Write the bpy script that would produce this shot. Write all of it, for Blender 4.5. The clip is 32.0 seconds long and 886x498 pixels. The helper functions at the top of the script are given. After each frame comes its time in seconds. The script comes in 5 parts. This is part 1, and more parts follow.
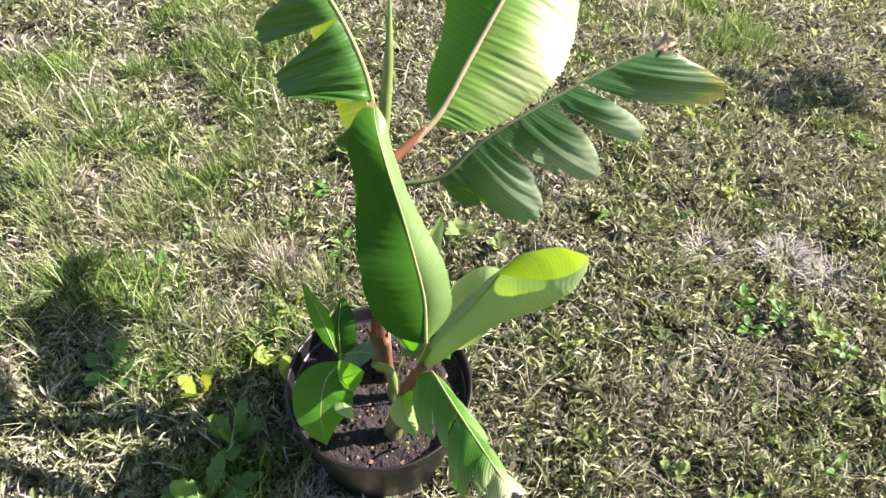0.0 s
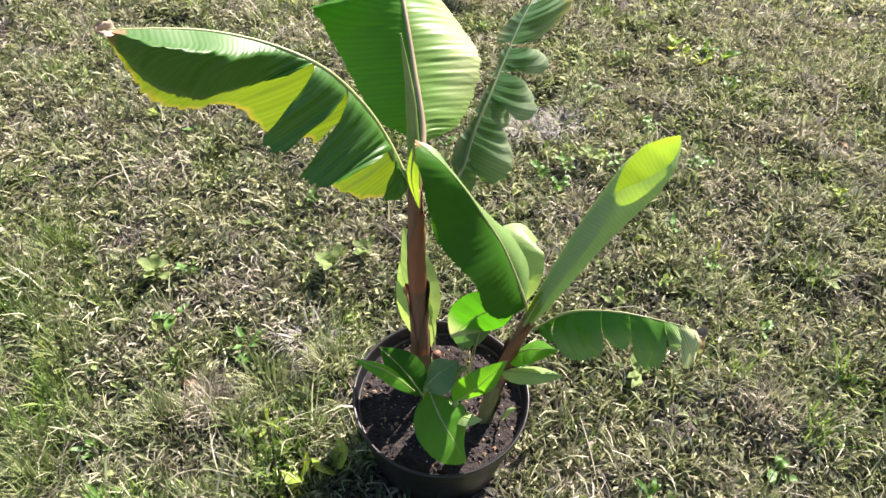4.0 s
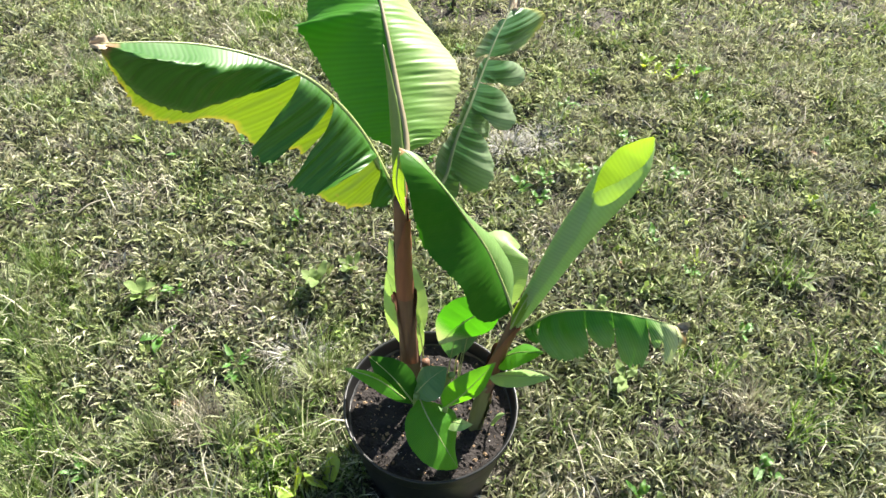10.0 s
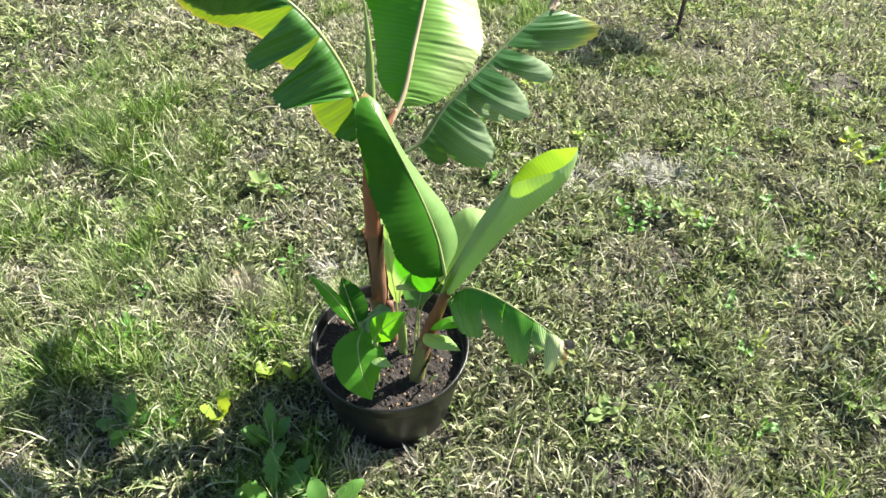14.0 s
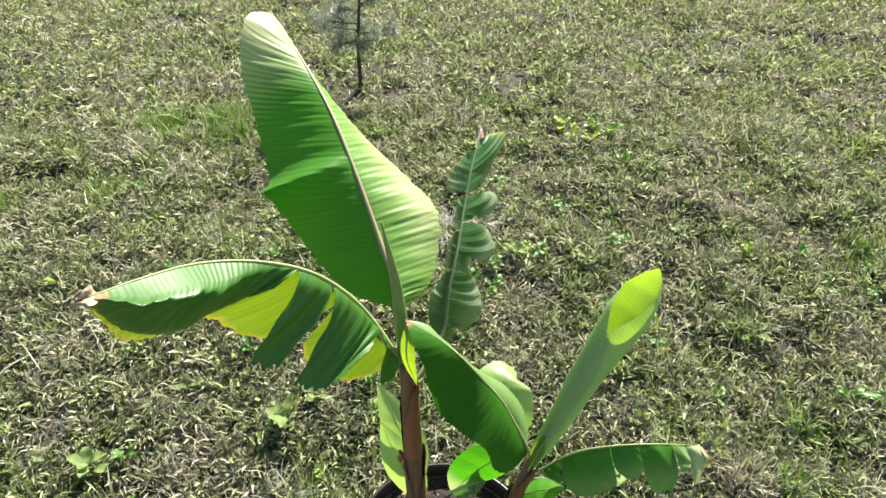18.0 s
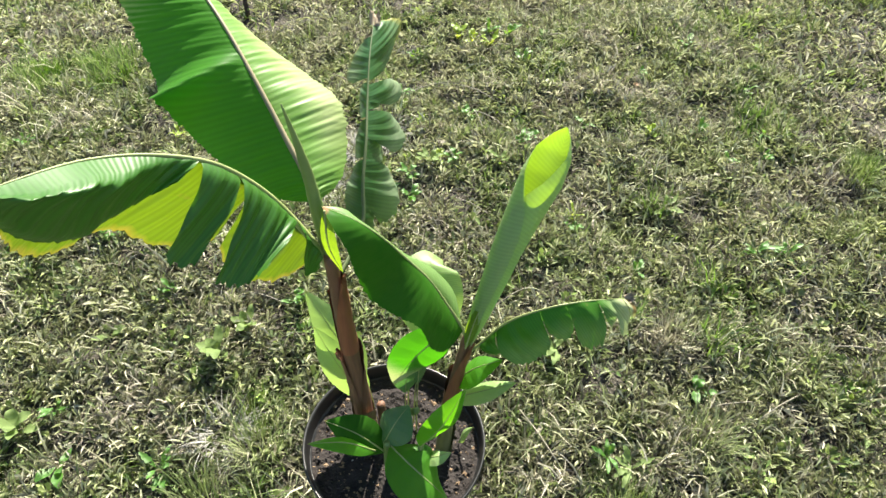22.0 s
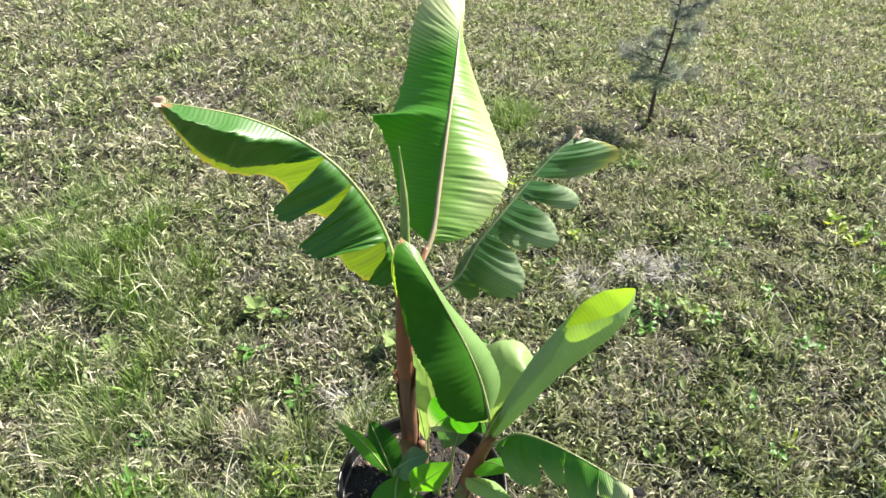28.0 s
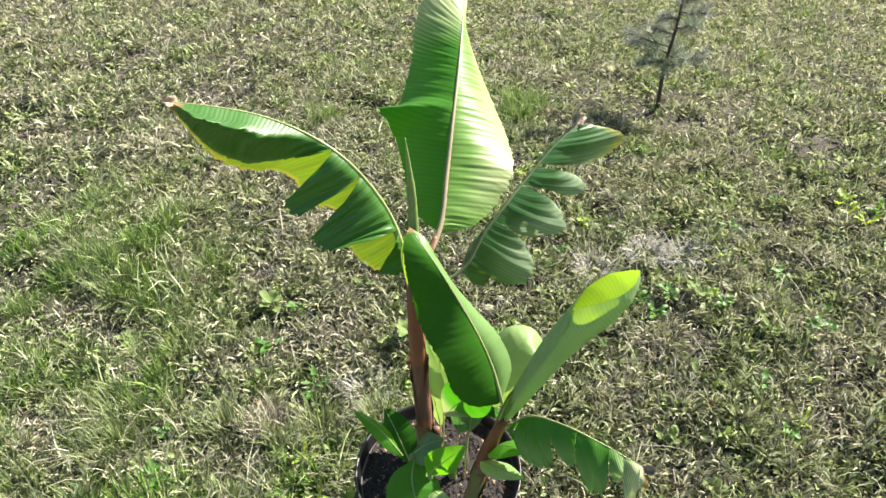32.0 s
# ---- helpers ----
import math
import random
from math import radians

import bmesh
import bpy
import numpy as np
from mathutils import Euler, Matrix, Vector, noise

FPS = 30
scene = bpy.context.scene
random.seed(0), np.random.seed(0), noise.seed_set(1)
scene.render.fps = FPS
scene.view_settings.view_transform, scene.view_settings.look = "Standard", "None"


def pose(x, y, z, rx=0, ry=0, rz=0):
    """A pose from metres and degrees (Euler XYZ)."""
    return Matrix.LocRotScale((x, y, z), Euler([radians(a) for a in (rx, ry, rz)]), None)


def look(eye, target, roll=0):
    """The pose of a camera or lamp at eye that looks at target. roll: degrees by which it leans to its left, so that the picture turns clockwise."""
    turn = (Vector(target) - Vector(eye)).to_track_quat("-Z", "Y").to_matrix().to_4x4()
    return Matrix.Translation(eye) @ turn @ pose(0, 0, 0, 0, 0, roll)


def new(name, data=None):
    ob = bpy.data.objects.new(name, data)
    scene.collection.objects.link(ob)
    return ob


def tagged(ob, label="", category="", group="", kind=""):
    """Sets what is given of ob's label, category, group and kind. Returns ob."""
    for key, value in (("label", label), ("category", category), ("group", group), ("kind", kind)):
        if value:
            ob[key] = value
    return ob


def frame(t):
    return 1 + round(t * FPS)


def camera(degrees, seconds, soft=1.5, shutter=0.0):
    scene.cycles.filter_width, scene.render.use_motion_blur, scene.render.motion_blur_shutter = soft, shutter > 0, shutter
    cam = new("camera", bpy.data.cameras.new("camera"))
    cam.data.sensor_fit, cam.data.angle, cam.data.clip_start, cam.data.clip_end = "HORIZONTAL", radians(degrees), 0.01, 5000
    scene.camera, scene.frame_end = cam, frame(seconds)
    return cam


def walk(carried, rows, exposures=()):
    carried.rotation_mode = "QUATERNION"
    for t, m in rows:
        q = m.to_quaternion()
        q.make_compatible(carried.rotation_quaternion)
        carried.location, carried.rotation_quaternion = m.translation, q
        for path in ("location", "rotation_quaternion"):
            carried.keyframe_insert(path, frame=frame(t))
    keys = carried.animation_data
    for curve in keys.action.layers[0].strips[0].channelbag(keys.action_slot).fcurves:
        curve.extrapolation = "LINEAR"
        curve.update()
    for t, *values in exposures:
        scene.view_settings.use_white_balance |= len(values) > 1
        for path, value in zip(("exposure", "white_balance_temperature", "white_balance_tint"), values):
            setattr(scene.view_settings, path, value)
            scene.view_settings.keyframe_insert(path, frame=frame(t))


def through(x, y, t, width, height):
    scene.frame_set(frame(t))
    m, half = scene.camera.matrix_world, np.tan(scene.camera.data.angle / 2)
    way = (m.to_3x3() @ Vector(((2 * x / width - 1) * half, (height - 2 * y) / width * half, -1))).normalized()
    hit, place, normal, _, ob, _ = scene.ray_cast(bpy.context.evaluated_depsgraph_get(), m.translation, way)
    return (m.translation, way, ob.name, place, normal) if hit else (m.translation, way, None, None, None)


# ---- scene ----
cam = camera(63.92, 32.0, soft=1.5, shutter=0.0)
PATH = [
    (0, (0.612, -0.343, 1.440), (-0.156, 0.259, 0.300), 3.4),
    (0.5, (0.471, -0.405, 1.446), (-0.167, 0.321, 0.299), 8.0),
    (1, (0.379, -0.536, 1.468), (-0.148, 0.303, 0.342), 7.4),
    (1.5, (0.280, -0.574, 1.455), (-0.162, 0.273, 0.298), 11.6),
    (2, (0.177, -0.536, 1.405), (-0.179, 0.318, 0.224), 9.1),
    (2.5, (0.043, -0.485, 1.408), (-0.157, 0.381, 0.199), 9.1),
    (4.5, (0.033, -0.818, 1.518), (-0.022, 0.206, 0.423), 2.2),
    (5, (-0.012, -0.829, 1.530), (-0.136, 0.213, 0.458), 0.7),
    (5.5, (-0.063, -0.821, 1.607), (-0.291, 0.320, 0.661), 0.8),
    (6, (-0.087, -0.822, 1.636), (-0.417, 0.360, 0.774), -0.2),
    (6.5, (-0.049, -0.811, 1.590), (-0.267, 0.360, 0.679), 1.1),
    (7, (0.032, -0.798, 1.531), (0.036, 0.273, 0.481), 3.3),
    (7.5, (0.053, -0.823, 1.466), (0.134, 0.176, 0.350), 3.7),
    (8, (0.018, -0.834, 1.472), (0.031, 0.131, 0.324), 3.9),
    (8.5, (-0.003, -0.824, 1.478), (-0.058, 0.164, 0.350), 3.3),
    (9, (0.000, -0.827, 1.496), (-0.092, 0.191, 0.398), 2.4),
    (9.5, (0.004, -0.820, 1.495), (-0.097, 0.208, 0.407), 1.7),
    (10, (0.036, -0.794, 1.496), (0.004, 0.250, 0.420), 2.4),
    (10.5, (0.066, -0.756, 1.514), (0.065, 0.284, 0.433), 3.6),
    (11, (0.122, -0.701, 1.483), (0.053, 0.351, 0.416), 4.0),
    (11.5, (0.158, -0.666, 1.454), (-0.057, 0.283, 0.312), 3.4),
    (12, (0.211, -0.687, 1.423), (-0.052, 0.135, 0.195), 1.8),
    (12.5, (0.304, -0.818, 1.455), (0.006, 0.052, 0.270), 3.6),
    (13, (0.422, -0.825, 1.488), (0.055, 0.040, 0.319), 1.6),
    (13.5, (0.539, -0.802, 1.505), (0.084, 0.076, 0.377), 3.6),
    (14, (0.599, -0.762, 1.529), (0.057, 0.128, 0.450), 1.6),
    (14.5, (0.586, -0.756, 1.562), (-0.016, 0.174, 0.551), 0.5),
    (16.5, (0.203, -0.812, 1.675), (-0.145, 0.259, 0.684), 1.9),
    (17, (0.104, -0.657, 1.548), (-0.172, 0.441, 0.564), -0.5),
    (17.5, (-0.042, -0.568, 1.571), (-0.107, 0.533, 0.554), 4.0),
    (18, (-0.117, -0.609, 1.582), (0.057, 0.480, 0.565), 1.7),
    (18.5, (-0.148, -0.655, 1.565), (0.150, 0.446, 0.592), -0.0),
    (19, (-0.217, -0.657, 1.550), (-0.013, 0.440, 0.547), 0.4),
    (19.5, (-0.234, -0.643, 1.561), (-0.062, 0.468, 0.568), 0.2),
    (20, (-0.228, -0.646, 1.570), (-0.082, 0.465, 0.573), -0.1),
    (20.5, (-0.209, -0.640, 1.564), (-0.040, 0.465, 0.564), -0.6),
    (21, (-0.155, -0.658, 1.552), (0.091, 0.398, 0.515), -0.1),
    (21.5, (-0.136, -0.662, 1.524), (0.137, 0.325, 0.428), 0.6),
    (22, (-0.121, -0.666, 1.513), (0.195, 0.299, 0.410), 0.6),
    (22.5, (-0.102, -0.673, 1.523), (0.253, 0.314, 0.451), 0.1),
    (23, (-0.103, -0.682, 1.530), (0.227, 0.323, 0.466), -0.7),
    (23.5, (-0.083, -0.694, 1.533), (0.210, 0.323, 0.470), 0.3),
    (24, (0.032, -0.683, 1.495), (0.094, 0.377, 0.435), 4.0),
    (24.5, (0.099, -0.749, 1.553), (-0.059, 0.291, 0.483), 1.0),
    (26.5, (0.367, -0.792, 1.548), (-0.008, 0.191, 0.480), 6.0),
    (27, (0.404, -0.737, 1.538), (-0.034, 0.230, 0.479), 3.2),
    (27.5, (0.431, -0.724, 1.549), (-0.012, 0.272, 0.518), 0.8),
    (28, (0.412, -0.731, 1.574), (-0.108, 0.297, 0.613), 0.8),
    (28.5, (0.405, -0.739, 1.590), (-0.155, 0.279, 0.642), -0.0),
    (29, (0.396, -0.743, 1.605), (-0.189, 0.291, 0.689), -0.5),
    (29.5, (0.402, -0.734, 1.608), (-0.202, 0.305, 0.711), -0.7),
    (30, (0.411, -0.706, 1.602), (-0.143, 0.355, 0.698), -0.4),
    (30.5, (0.426, -0.709, 1.587), (-0.076, 0.332, 0.630), -0.5),
    (31, (0.423, -0.726, 1.581), (-0.089, 0.294, 0.608), -1.1),
    (31.5, (0.415, -0.737, 1.585), (-0.126, 0.274, 0.619), -1.3),
    (32, (0.431, -0.748, 1.585), (-0.110, 0.257, 0.612), -1.7),
]
walk(cam, [(t, look(eye, target, roll)) for t, eye, target, roll in PATH], exposures=[(0.0, 1.83, 6600, 26), (4.0, 1.82, 6650, 24), (7.0, 1.74, 6600, 22), (9.0, 1.86, 6600, 12), (14.0, 1.94, 6600, 6), (17.0, 1.74, 6650, 9), (20.0, 1.76, 6700, 7), (24.0, 1.82, 6650, 9), (27.0, 1.82, 6550, 11), (29.0, 1.70, 6550, 12), (32.0, 1.72, 6600, 12)])

# ---- light: clear sky, low afternoon sun from behind the plant ----
SUN = Vector((0.56, 1.0, 1.0)).normalized()
sun_data = bpy.data.lights.new("sun", "SUN")
sun_data.energy, sun_data.angle, sun_data.color = 5.0, radians(0.55), (1.0, 0.94, 0.84)
sun = new("sun", sun_data)
sun.matrix_world = look(SUN * 30, (0, 0, 0))
world = bpy.data.worlds.new("sky")
scene.world = world
world.use_nodes = True
wn = world.node_tree
sky = wn.nodes.new("ShaderNodeTexSky")
sky.sky_type, sky.sun_disc = "NISHITA", False
sky.sun_elevation = math.asin(SUN.z)
sky.sun_rotation = math.atan2(SUN.x, SUN.y)
wn.links.new(sky.outputs[0], wn.nodes["Background"].inputs[0])
wn.nodes["Background"].inputs[1].default_value = 0.058

rng = np.random.default_rng(7)


# ---- material helpers ----
def mat(name):
    m = bpy.data.materials.new(name)
    m.use_nodes = True
    nt = m.node_tree
    return m, nt, nt.nodes["Principled BSDF"], nt.nodes["Material Output"]


def node(nt, kind, **values):
    n = nt.nodes.new(kind)
    for k, v in values.items():
        n.inputs[k].default_value = v
    return n


def ramp(nt, fac, stops):
    r = nt.nodes.new("ShaderNodeValToRGB")
    while len(r.color_ramp.elements) < len(stops):
        r.color_ramp.elements.new(0.5)
    for e, (p, c) in zip(r.color_ramp.elements, stops):
        e.position, e.color = p, (*c, 1)
    nt.links.new(fac, r.inputs[0])
    return r.outputs[0]


def mixc(nt, fac, a, b, mode="MIX"):
    m = nt.nodes.new("ShaderNodeMix")
    m.data_type, m.blend_type = "RGBA", mode
    for sock, v in ((m.inputs[0], fac), (m.inputs[6], a), (m.inputs[7], b)):
        if hasattr(v, "links"):
            nt.links.new(v, sock)
        else:
            sock.default_value = v if isinstance(v, float) else (*v, 1)
    return m.outputs[2]


def coords(nt):
    return nt.nodes.new("ShaderNodeTexCoord").outputs["Object"]


def noise_tex(nt, scale, detail=3.0, vec=None):
    n = node(nt, "ShaderNodeTexNoise", Scale=scale, Detail=detail)
    nt.links.new(vec or coords(nt), n.inputs["Vector"])
    return n.outputs["Fac"]


def bump(nt, height, bsdf, strength, dist):
    b = node(nt, "ShaderNodeBump", Strength=strength, Distance=dist)
    nt.links.new(height, b.inputs["Height"])
    nt.links.new(b.outputs[0], bsdf.inputs["Normal"])


def thin(m, nt, bsdf, out, colour, share):
    """Lets light through a thin leaf: mixes in a translucent share of that colour."""
    tr = nt.nodes.new("ShaderNodeBsdfTranslucent")
    if hasattr(colour, "links"):
        nt.links.new(colour, tr.inputs["Color"])
    else:
        tr.inputs["Color"].default_value = (*colour, 1)
    mx = node(nt, "ShaderNodeMixShader", Fac=share)
    nt.links.new(bsdf.outputs[0], mx.inputs[1])
    nt.links.new(tr.outputs[0], mx.inputs[2])
    nt.links.new(mx.outputs[0], out.inputs["Surface"])


def leaf_mat(name, top, through, share=0.5, rough=0.38, edge=None, edge_from=0.0, sun_tone=None, gloss=0.5, veins=0.32, pale_tip=0.0, spots=0.0, ribs=0.11):
    """Leaf blade. UV: x along the midrib, y outwards from it (0) to the margin (1)."""
    m, nt, bsdf, out = mat(name)
    uv = nt.nodes.new("ShaderNodeUVMap").outputs[0]
    sep = nt.nodes.new("ShaderNodeSeparateXYZ")
    nt.links.new(uv, sep.inputs[0])
    big, fine = noise_tex(nt, 9.0), noise_tex(nt, 70.0)
    col = mixc(nt, big, tuple(0.8 * c for c in top), tuple(1.2 * c for c in top))
    col = mixc(nt, fine, col, mixc(nt, 0.08, col, (0.30, 0.36, 0.10)))
    thr = mixc(nt, big, tuple(0.85 * c for c in through), tuple(1.12 * c for c in through))
    wave = node(nt, "ShaderNodeTexWave", Scale=22.0, Distortion=2.6, Detail=3.0)
    wave.inputs["Detail Scale"].default_value = 1.6
    skew = nt.nodes.new("ShaderNodeCombineXYZ")
    add = nt.nodes.new("ShaderNodeMath")
    add.operation = "MULTIPLY_ADD"
    nt.links.new(sep.outputs["Y"], add.inputs[0])
    add.inputs[1].default_value = -0.08
    nt.links.new(sep.outputs["X"], add.inputs[2])
    nt.links.new(add.outputs[0], skew.inputs[0])
    nt.links.new(skew.outputs[0], wave.inputs["Vector"])
    col = mixc(nt, veins, col, mixc(nt, wave.outputs["Fac"], tuple(0.75 * c for c in top), tuple(1.3 * c for c in top)))
    thr = mixc(nt, veins * 1.3, thr, mixc(nt, wave.outputs["Fac"], tuple(0.6 * c for c in through), tuple(1.15 * c for c in through)))
    if edge:
        # dry, yellowed margin with a ragged limit
        lim = nt.nodes.new("ShaderNodeMath")
        lim.operation = "MULTIPLY_ADD"
        nt.links.new(noise_tex(nt, 22.0), lim.inputs[0])
        lim.inputs[1].default_value = 0.16
        nt.links.new(sep.outputs["Y"], lim.inputs[2])
        half = nt.nodes.new("ShaderNodeMath")
        half.operation = "MULTIPLY"
        half.inputs[1].default_value = 0.5
        nt.links.new(lim.outputs[0], half.inputs[0])
        e = ramp(nt, half.outputs[0], [(0.54 - 0.5 * edge, (0, 0, 0)), (0.545, (1, 1, 1))])
        if edge_from:
            e = mixc(nt, ramp(nt, sep.outputs["X"], [(edge_from, (0, 0, 0)), (edge_from + 0.03, (1, 1, 1))]), (0.0, 0.0, 0.0), e)
        col = mixc(nt, e, col, (0.34, 0.30, 0.05))
        thr = mixc(nt, e, thr, (0.62, 0.52, 0.05))
    if sun_tone:
        # sunlight on the outer part, put into the colour, with soft, uneven limits
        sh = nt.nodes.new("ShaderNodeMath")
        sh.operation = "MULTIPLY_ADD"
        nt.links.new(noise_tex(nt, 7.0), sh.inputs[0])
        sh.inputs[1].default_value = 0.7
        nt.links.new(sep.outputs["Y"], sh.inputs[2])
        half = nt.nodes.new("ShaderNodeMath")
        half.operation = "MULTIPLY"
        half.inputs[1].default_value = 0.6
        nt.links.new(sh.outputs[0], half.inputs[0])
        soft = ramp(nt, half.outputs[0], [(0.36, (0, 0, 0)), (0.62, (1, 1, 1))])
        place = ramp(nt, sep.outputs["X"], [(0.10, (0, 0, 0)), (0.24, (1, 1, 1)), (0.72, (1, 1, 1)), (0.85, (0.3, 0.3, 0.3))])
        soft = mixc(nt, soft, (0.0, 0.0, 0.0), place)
        col = mixc(nt, soft, col, mixc(nt, wave.outputs["Fac"], tuple(0.8 * c for c in sun_tone), sun_tone))
    if pale_tip:
        # pale last part of the blade, sunlight painted in, with a slanting ragged limit
        sl = nt.nodes.new("ShaderNodeMath")
        sl.operation = "MULTIPLY_ADD"
        nt.links.new(wave.outputs["Fac"], sl.inputs[0])
        sl.inputs[1].default_value = 0.07
        sl2 = nt.nodes.new("ShaderNodeMath")
        sl2.operation = "MULTIPLY_ADD"
        nt.links.new(sep.outputs["Y"], sl2.inputs[0])
        sl2.inputs[1].default_value = 0.05
        nt.links.new(sep.outputs["X"], sl2.inputs[2])
        nt.links.new(sl2.outputs[0], sl.inputs[2])
        pf = ramp(nt, sl.outputs[0], [(pale_tip, (0, 0, 0)), (min(0.99, pale_tip + 0.20), (1, 1, 1))])
        col = mixc(nt, pf, col, (0.42, 0.47, 0.26))
        thr = mixc(nt, pf, thr, (0.52, 0.60, 0.20))
    if spots:
        sp = ramp(nt, noise_tex(nt, 34.0, 5.0), [(0.66, (0, 0, 0)), (0.72, (spots, spots, spots))])
        col = mixc(nt, sp, col, (0.26, 0.19, 0.07))
        thr = mixc(nt, sp, thr, (0.30, 0.20, 0.05))
    # withered tip
    tipn = nt.nodes.new("ShaderNodeMath")
    tipn.operation = "MULTIPLY_ADD"
    nt.links.new(noise_tex(nt, 60.0), tipn.inputs[0])
    tipn.inputs[1].default_value = 0.05
    nt.links.new(sep.outputs["X"], tipn.inputs[2])
    tfac = ramp(nt, tipn.outputs[0], [(0.985, (0, 0, 0)), (1.0, (1, 1, 1))])
    col = mixc(nt, tfac, col, (0.22, 0.13, 0.06))
    nt.links.new(col, bsdf.inputs["Base Color"])
    bsdf.inputs["Roughness"].default_value = rough
    bsdf.inputs["Specular IOR Level"].default_value = gloss
    bump(nt, wave.outputs["Fac"], bsdf, ribs, 0.002)
    thin(m, nt, bsdf, out, thr, share)
    return m


def plain(name, colour, rough=0.6, scale=30.0, vary=0.35, relief=0.3, dist=0.002, metal=0.0, streak=None):
    m, nt, bsdf, out = mat(name)
    vec = coords(nt)
    if streak:
        mp = nt.nodes.new("ShaderNodeMapping")
        mp.inputs["Scale"].default_value = streak
        nt.links.new(vec, mp.inputs["Vector"])
        vec = mp.outputs[0]
    a, b = noise_tex(nt, scale * 0.2, vec=vec), noise_tex(nt, scale, 6.0, vec)
    col = mixc(nt, a, tuple(c * (1 - vary) for c in colour), tuple(c * (1 + vary) for c in colour))
    col = mixc(nt, b, tuple(c * (1 - vary) for c in colour), col)
    nt.links.new(col, bsdf.inputs["Base Color"])
    bsdf.inputs["Roughness"].default_value = rough
    bsdf.inputs["Metallic"].default_value = metal
    bump(nt, b, bsdf, relief, dist)
    return m


GREEN = leaf_mat("banana_leaf", (0.018, 0.092, 0.007), (0.07, 0.34, 0.005), 0.13, 0.45, gloss=0.05, veins=0.08, ribs=0.02)
# hanging leaf's right half: sunlight on it put into the paler colour
GREEN_P = leaf_mat("sunlit_side_of_banana_leaf", (0.15, 0.27, 0.085), (0.24, 0.52, 0.03), 0.3, 0.45)
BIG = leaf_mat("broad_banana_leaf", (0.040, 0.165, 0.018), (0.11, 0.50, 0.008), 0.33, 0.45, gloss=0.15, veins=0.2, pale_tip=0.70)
# lit counterpart of BIG: sun on the right half put into lighter colours
BIG_SUN = leaf_mat("sunlit_banana_leaf", (0.13, 0.27, 0.05), (0.28, 0.56, 0.03), 0.25, 0.45, sun_tone=(0.36, 0.44, 0.19), gloss=0.4, veins=0.3, pale_tip=0.80)
# torn leaf's near half: the far half's shade put into its colours
DEEP = leaf_mat("deep_green_banana_leaf", (0.028, 0.110, 0.012), (0.12, 0.44, 0.010), 0.12, 0.42, gloss=0.35, veins=0.30)
# low leaf: sunlit patches towards its end put into the colour
RAGGED = leaf_mat("ragged_banana_leaf", (0.034, 0.135, 0.013), (0.12, 0.44, 0.010), 0.20, 0.45, sun_tone=(0.16, 0.27, 0.09), gloss=0.2, veins=0.24, pale_tip=0.84, spots=0.4)
# torn leaf's far half: backlit yellow put into its colour, yellowed margin besides
GREEN_Y = leaf_mat("banana_leaf_backlit", (0.03, 0.09, 0.012), (0.36, 0.58, 0.014), 0.17, 0.42, edge=0.08, spots=0.35)
YELLOW = leaf_mat("yellowing_leaf_curl", (0.12, 0.24, 0.03), (0.36, 0.56, 0.02), 0.45, 0.42)
FRESH = leaf_mat("young_leaf", (0.05, 0.19, 0.016), (0.20, 0.60, 0.012), 0.42, 0.45, gloss=0.25)
ROLLED = leaf_mat("rolled_young_leaf", (0.27, 0.38, 0.17), (0.40, 0.66, 0.02), 0.32, 0.5, veins=0.15)
# back leaf: sun caught by the curling lobe ends put into the colour
DARK = leaf_mat("dark_bluish_leaf", (0.024, 0.090, 0.026), (0.18, 0.44, 0.02), 0.18, 0.40, edge=0.24, edge_from=0.70, sun_tone=(0.25, 0.33, 0.20), veins=0.25, gloss=0.3)
RIB_D = plain("dark_midrib", (0.11, 0.15, 0.06), 0.45, 90.0, 0.25, 0.2, 0.001)
BLOOM = leaf_mat("bluish_young_leaf", (0.075, 0.17, 0.065), (0.14, 0.36, 0.06), 0.2, 0.5)
PALE = leaf_mat("pale_leaf", (0.26, 0.40, 0.15), (0.42, 0.64, 0.12), 0.38, 0.45)
RIB = plain("midrib", (0.30, 0.36, 0.13), 0.45, 90.0, 0.25, 0.2, 0.001)
RIB_RED = plain("brownish_midrib", (0.32, 0.27, 0.16), 0.45, 90.0, 0.3, 0.2, 0.001)
STALK = plain("green_stalk", (0.20, 0.29, 0.08), 0.45, 60.0, 0.35, 0.2, 0.001)
SHEATH = plain("brown_sheath", (0.215, 0.105, 0.06), 0.6, 26.0, 0.55, 0.6, 0.003, streak=(6, 6, 0.7))
SHEATH_G = plain("green_sheath", (0.20, 0.20, 0.07), 0.55, 26.0, 0.45, 0.5, 0.003, streak=(6, 6, 0.7))
TAN = plain("tan_dead_sheath", (0.30, 0.20, 0.115), 0.7, 26.0, 0.5, 0.6, 0.002, streak=(7, 7, 0.6))
RUST = plain("rusty_sheath", (0.29, 0.10, 0.05), 0.55, 26.0, 0.5, 0.5, 0.002, streak=(7, 7, 0.6))
RED = plain("reddish_stalk", (0.22, 0.085, 0.042), 0.45, 60.0, 0.35, 0.2, 0.001, streak=(6, 1, 1))
DRYTIP = plain("withered_tip", (0.40, 0.32, 0.22), 0.85, 80.0, 0.4, 0.6, 0.002)
PLASTIC = plain("black_plastic", (0.012, 0.0125, 0.013), 0.36, 45.0, 0.35, 0.12, 0.001)
SOIL = plain("potting_soil", (0.034, 0.027, 0.025), 0.95, 120.0, 0.6, 1.0, 0.008)
PERLITE = plain("perlite", (0.62, 0.60, 0.56), 0.9, 90.0, 0.2, 0.4, 0.001)


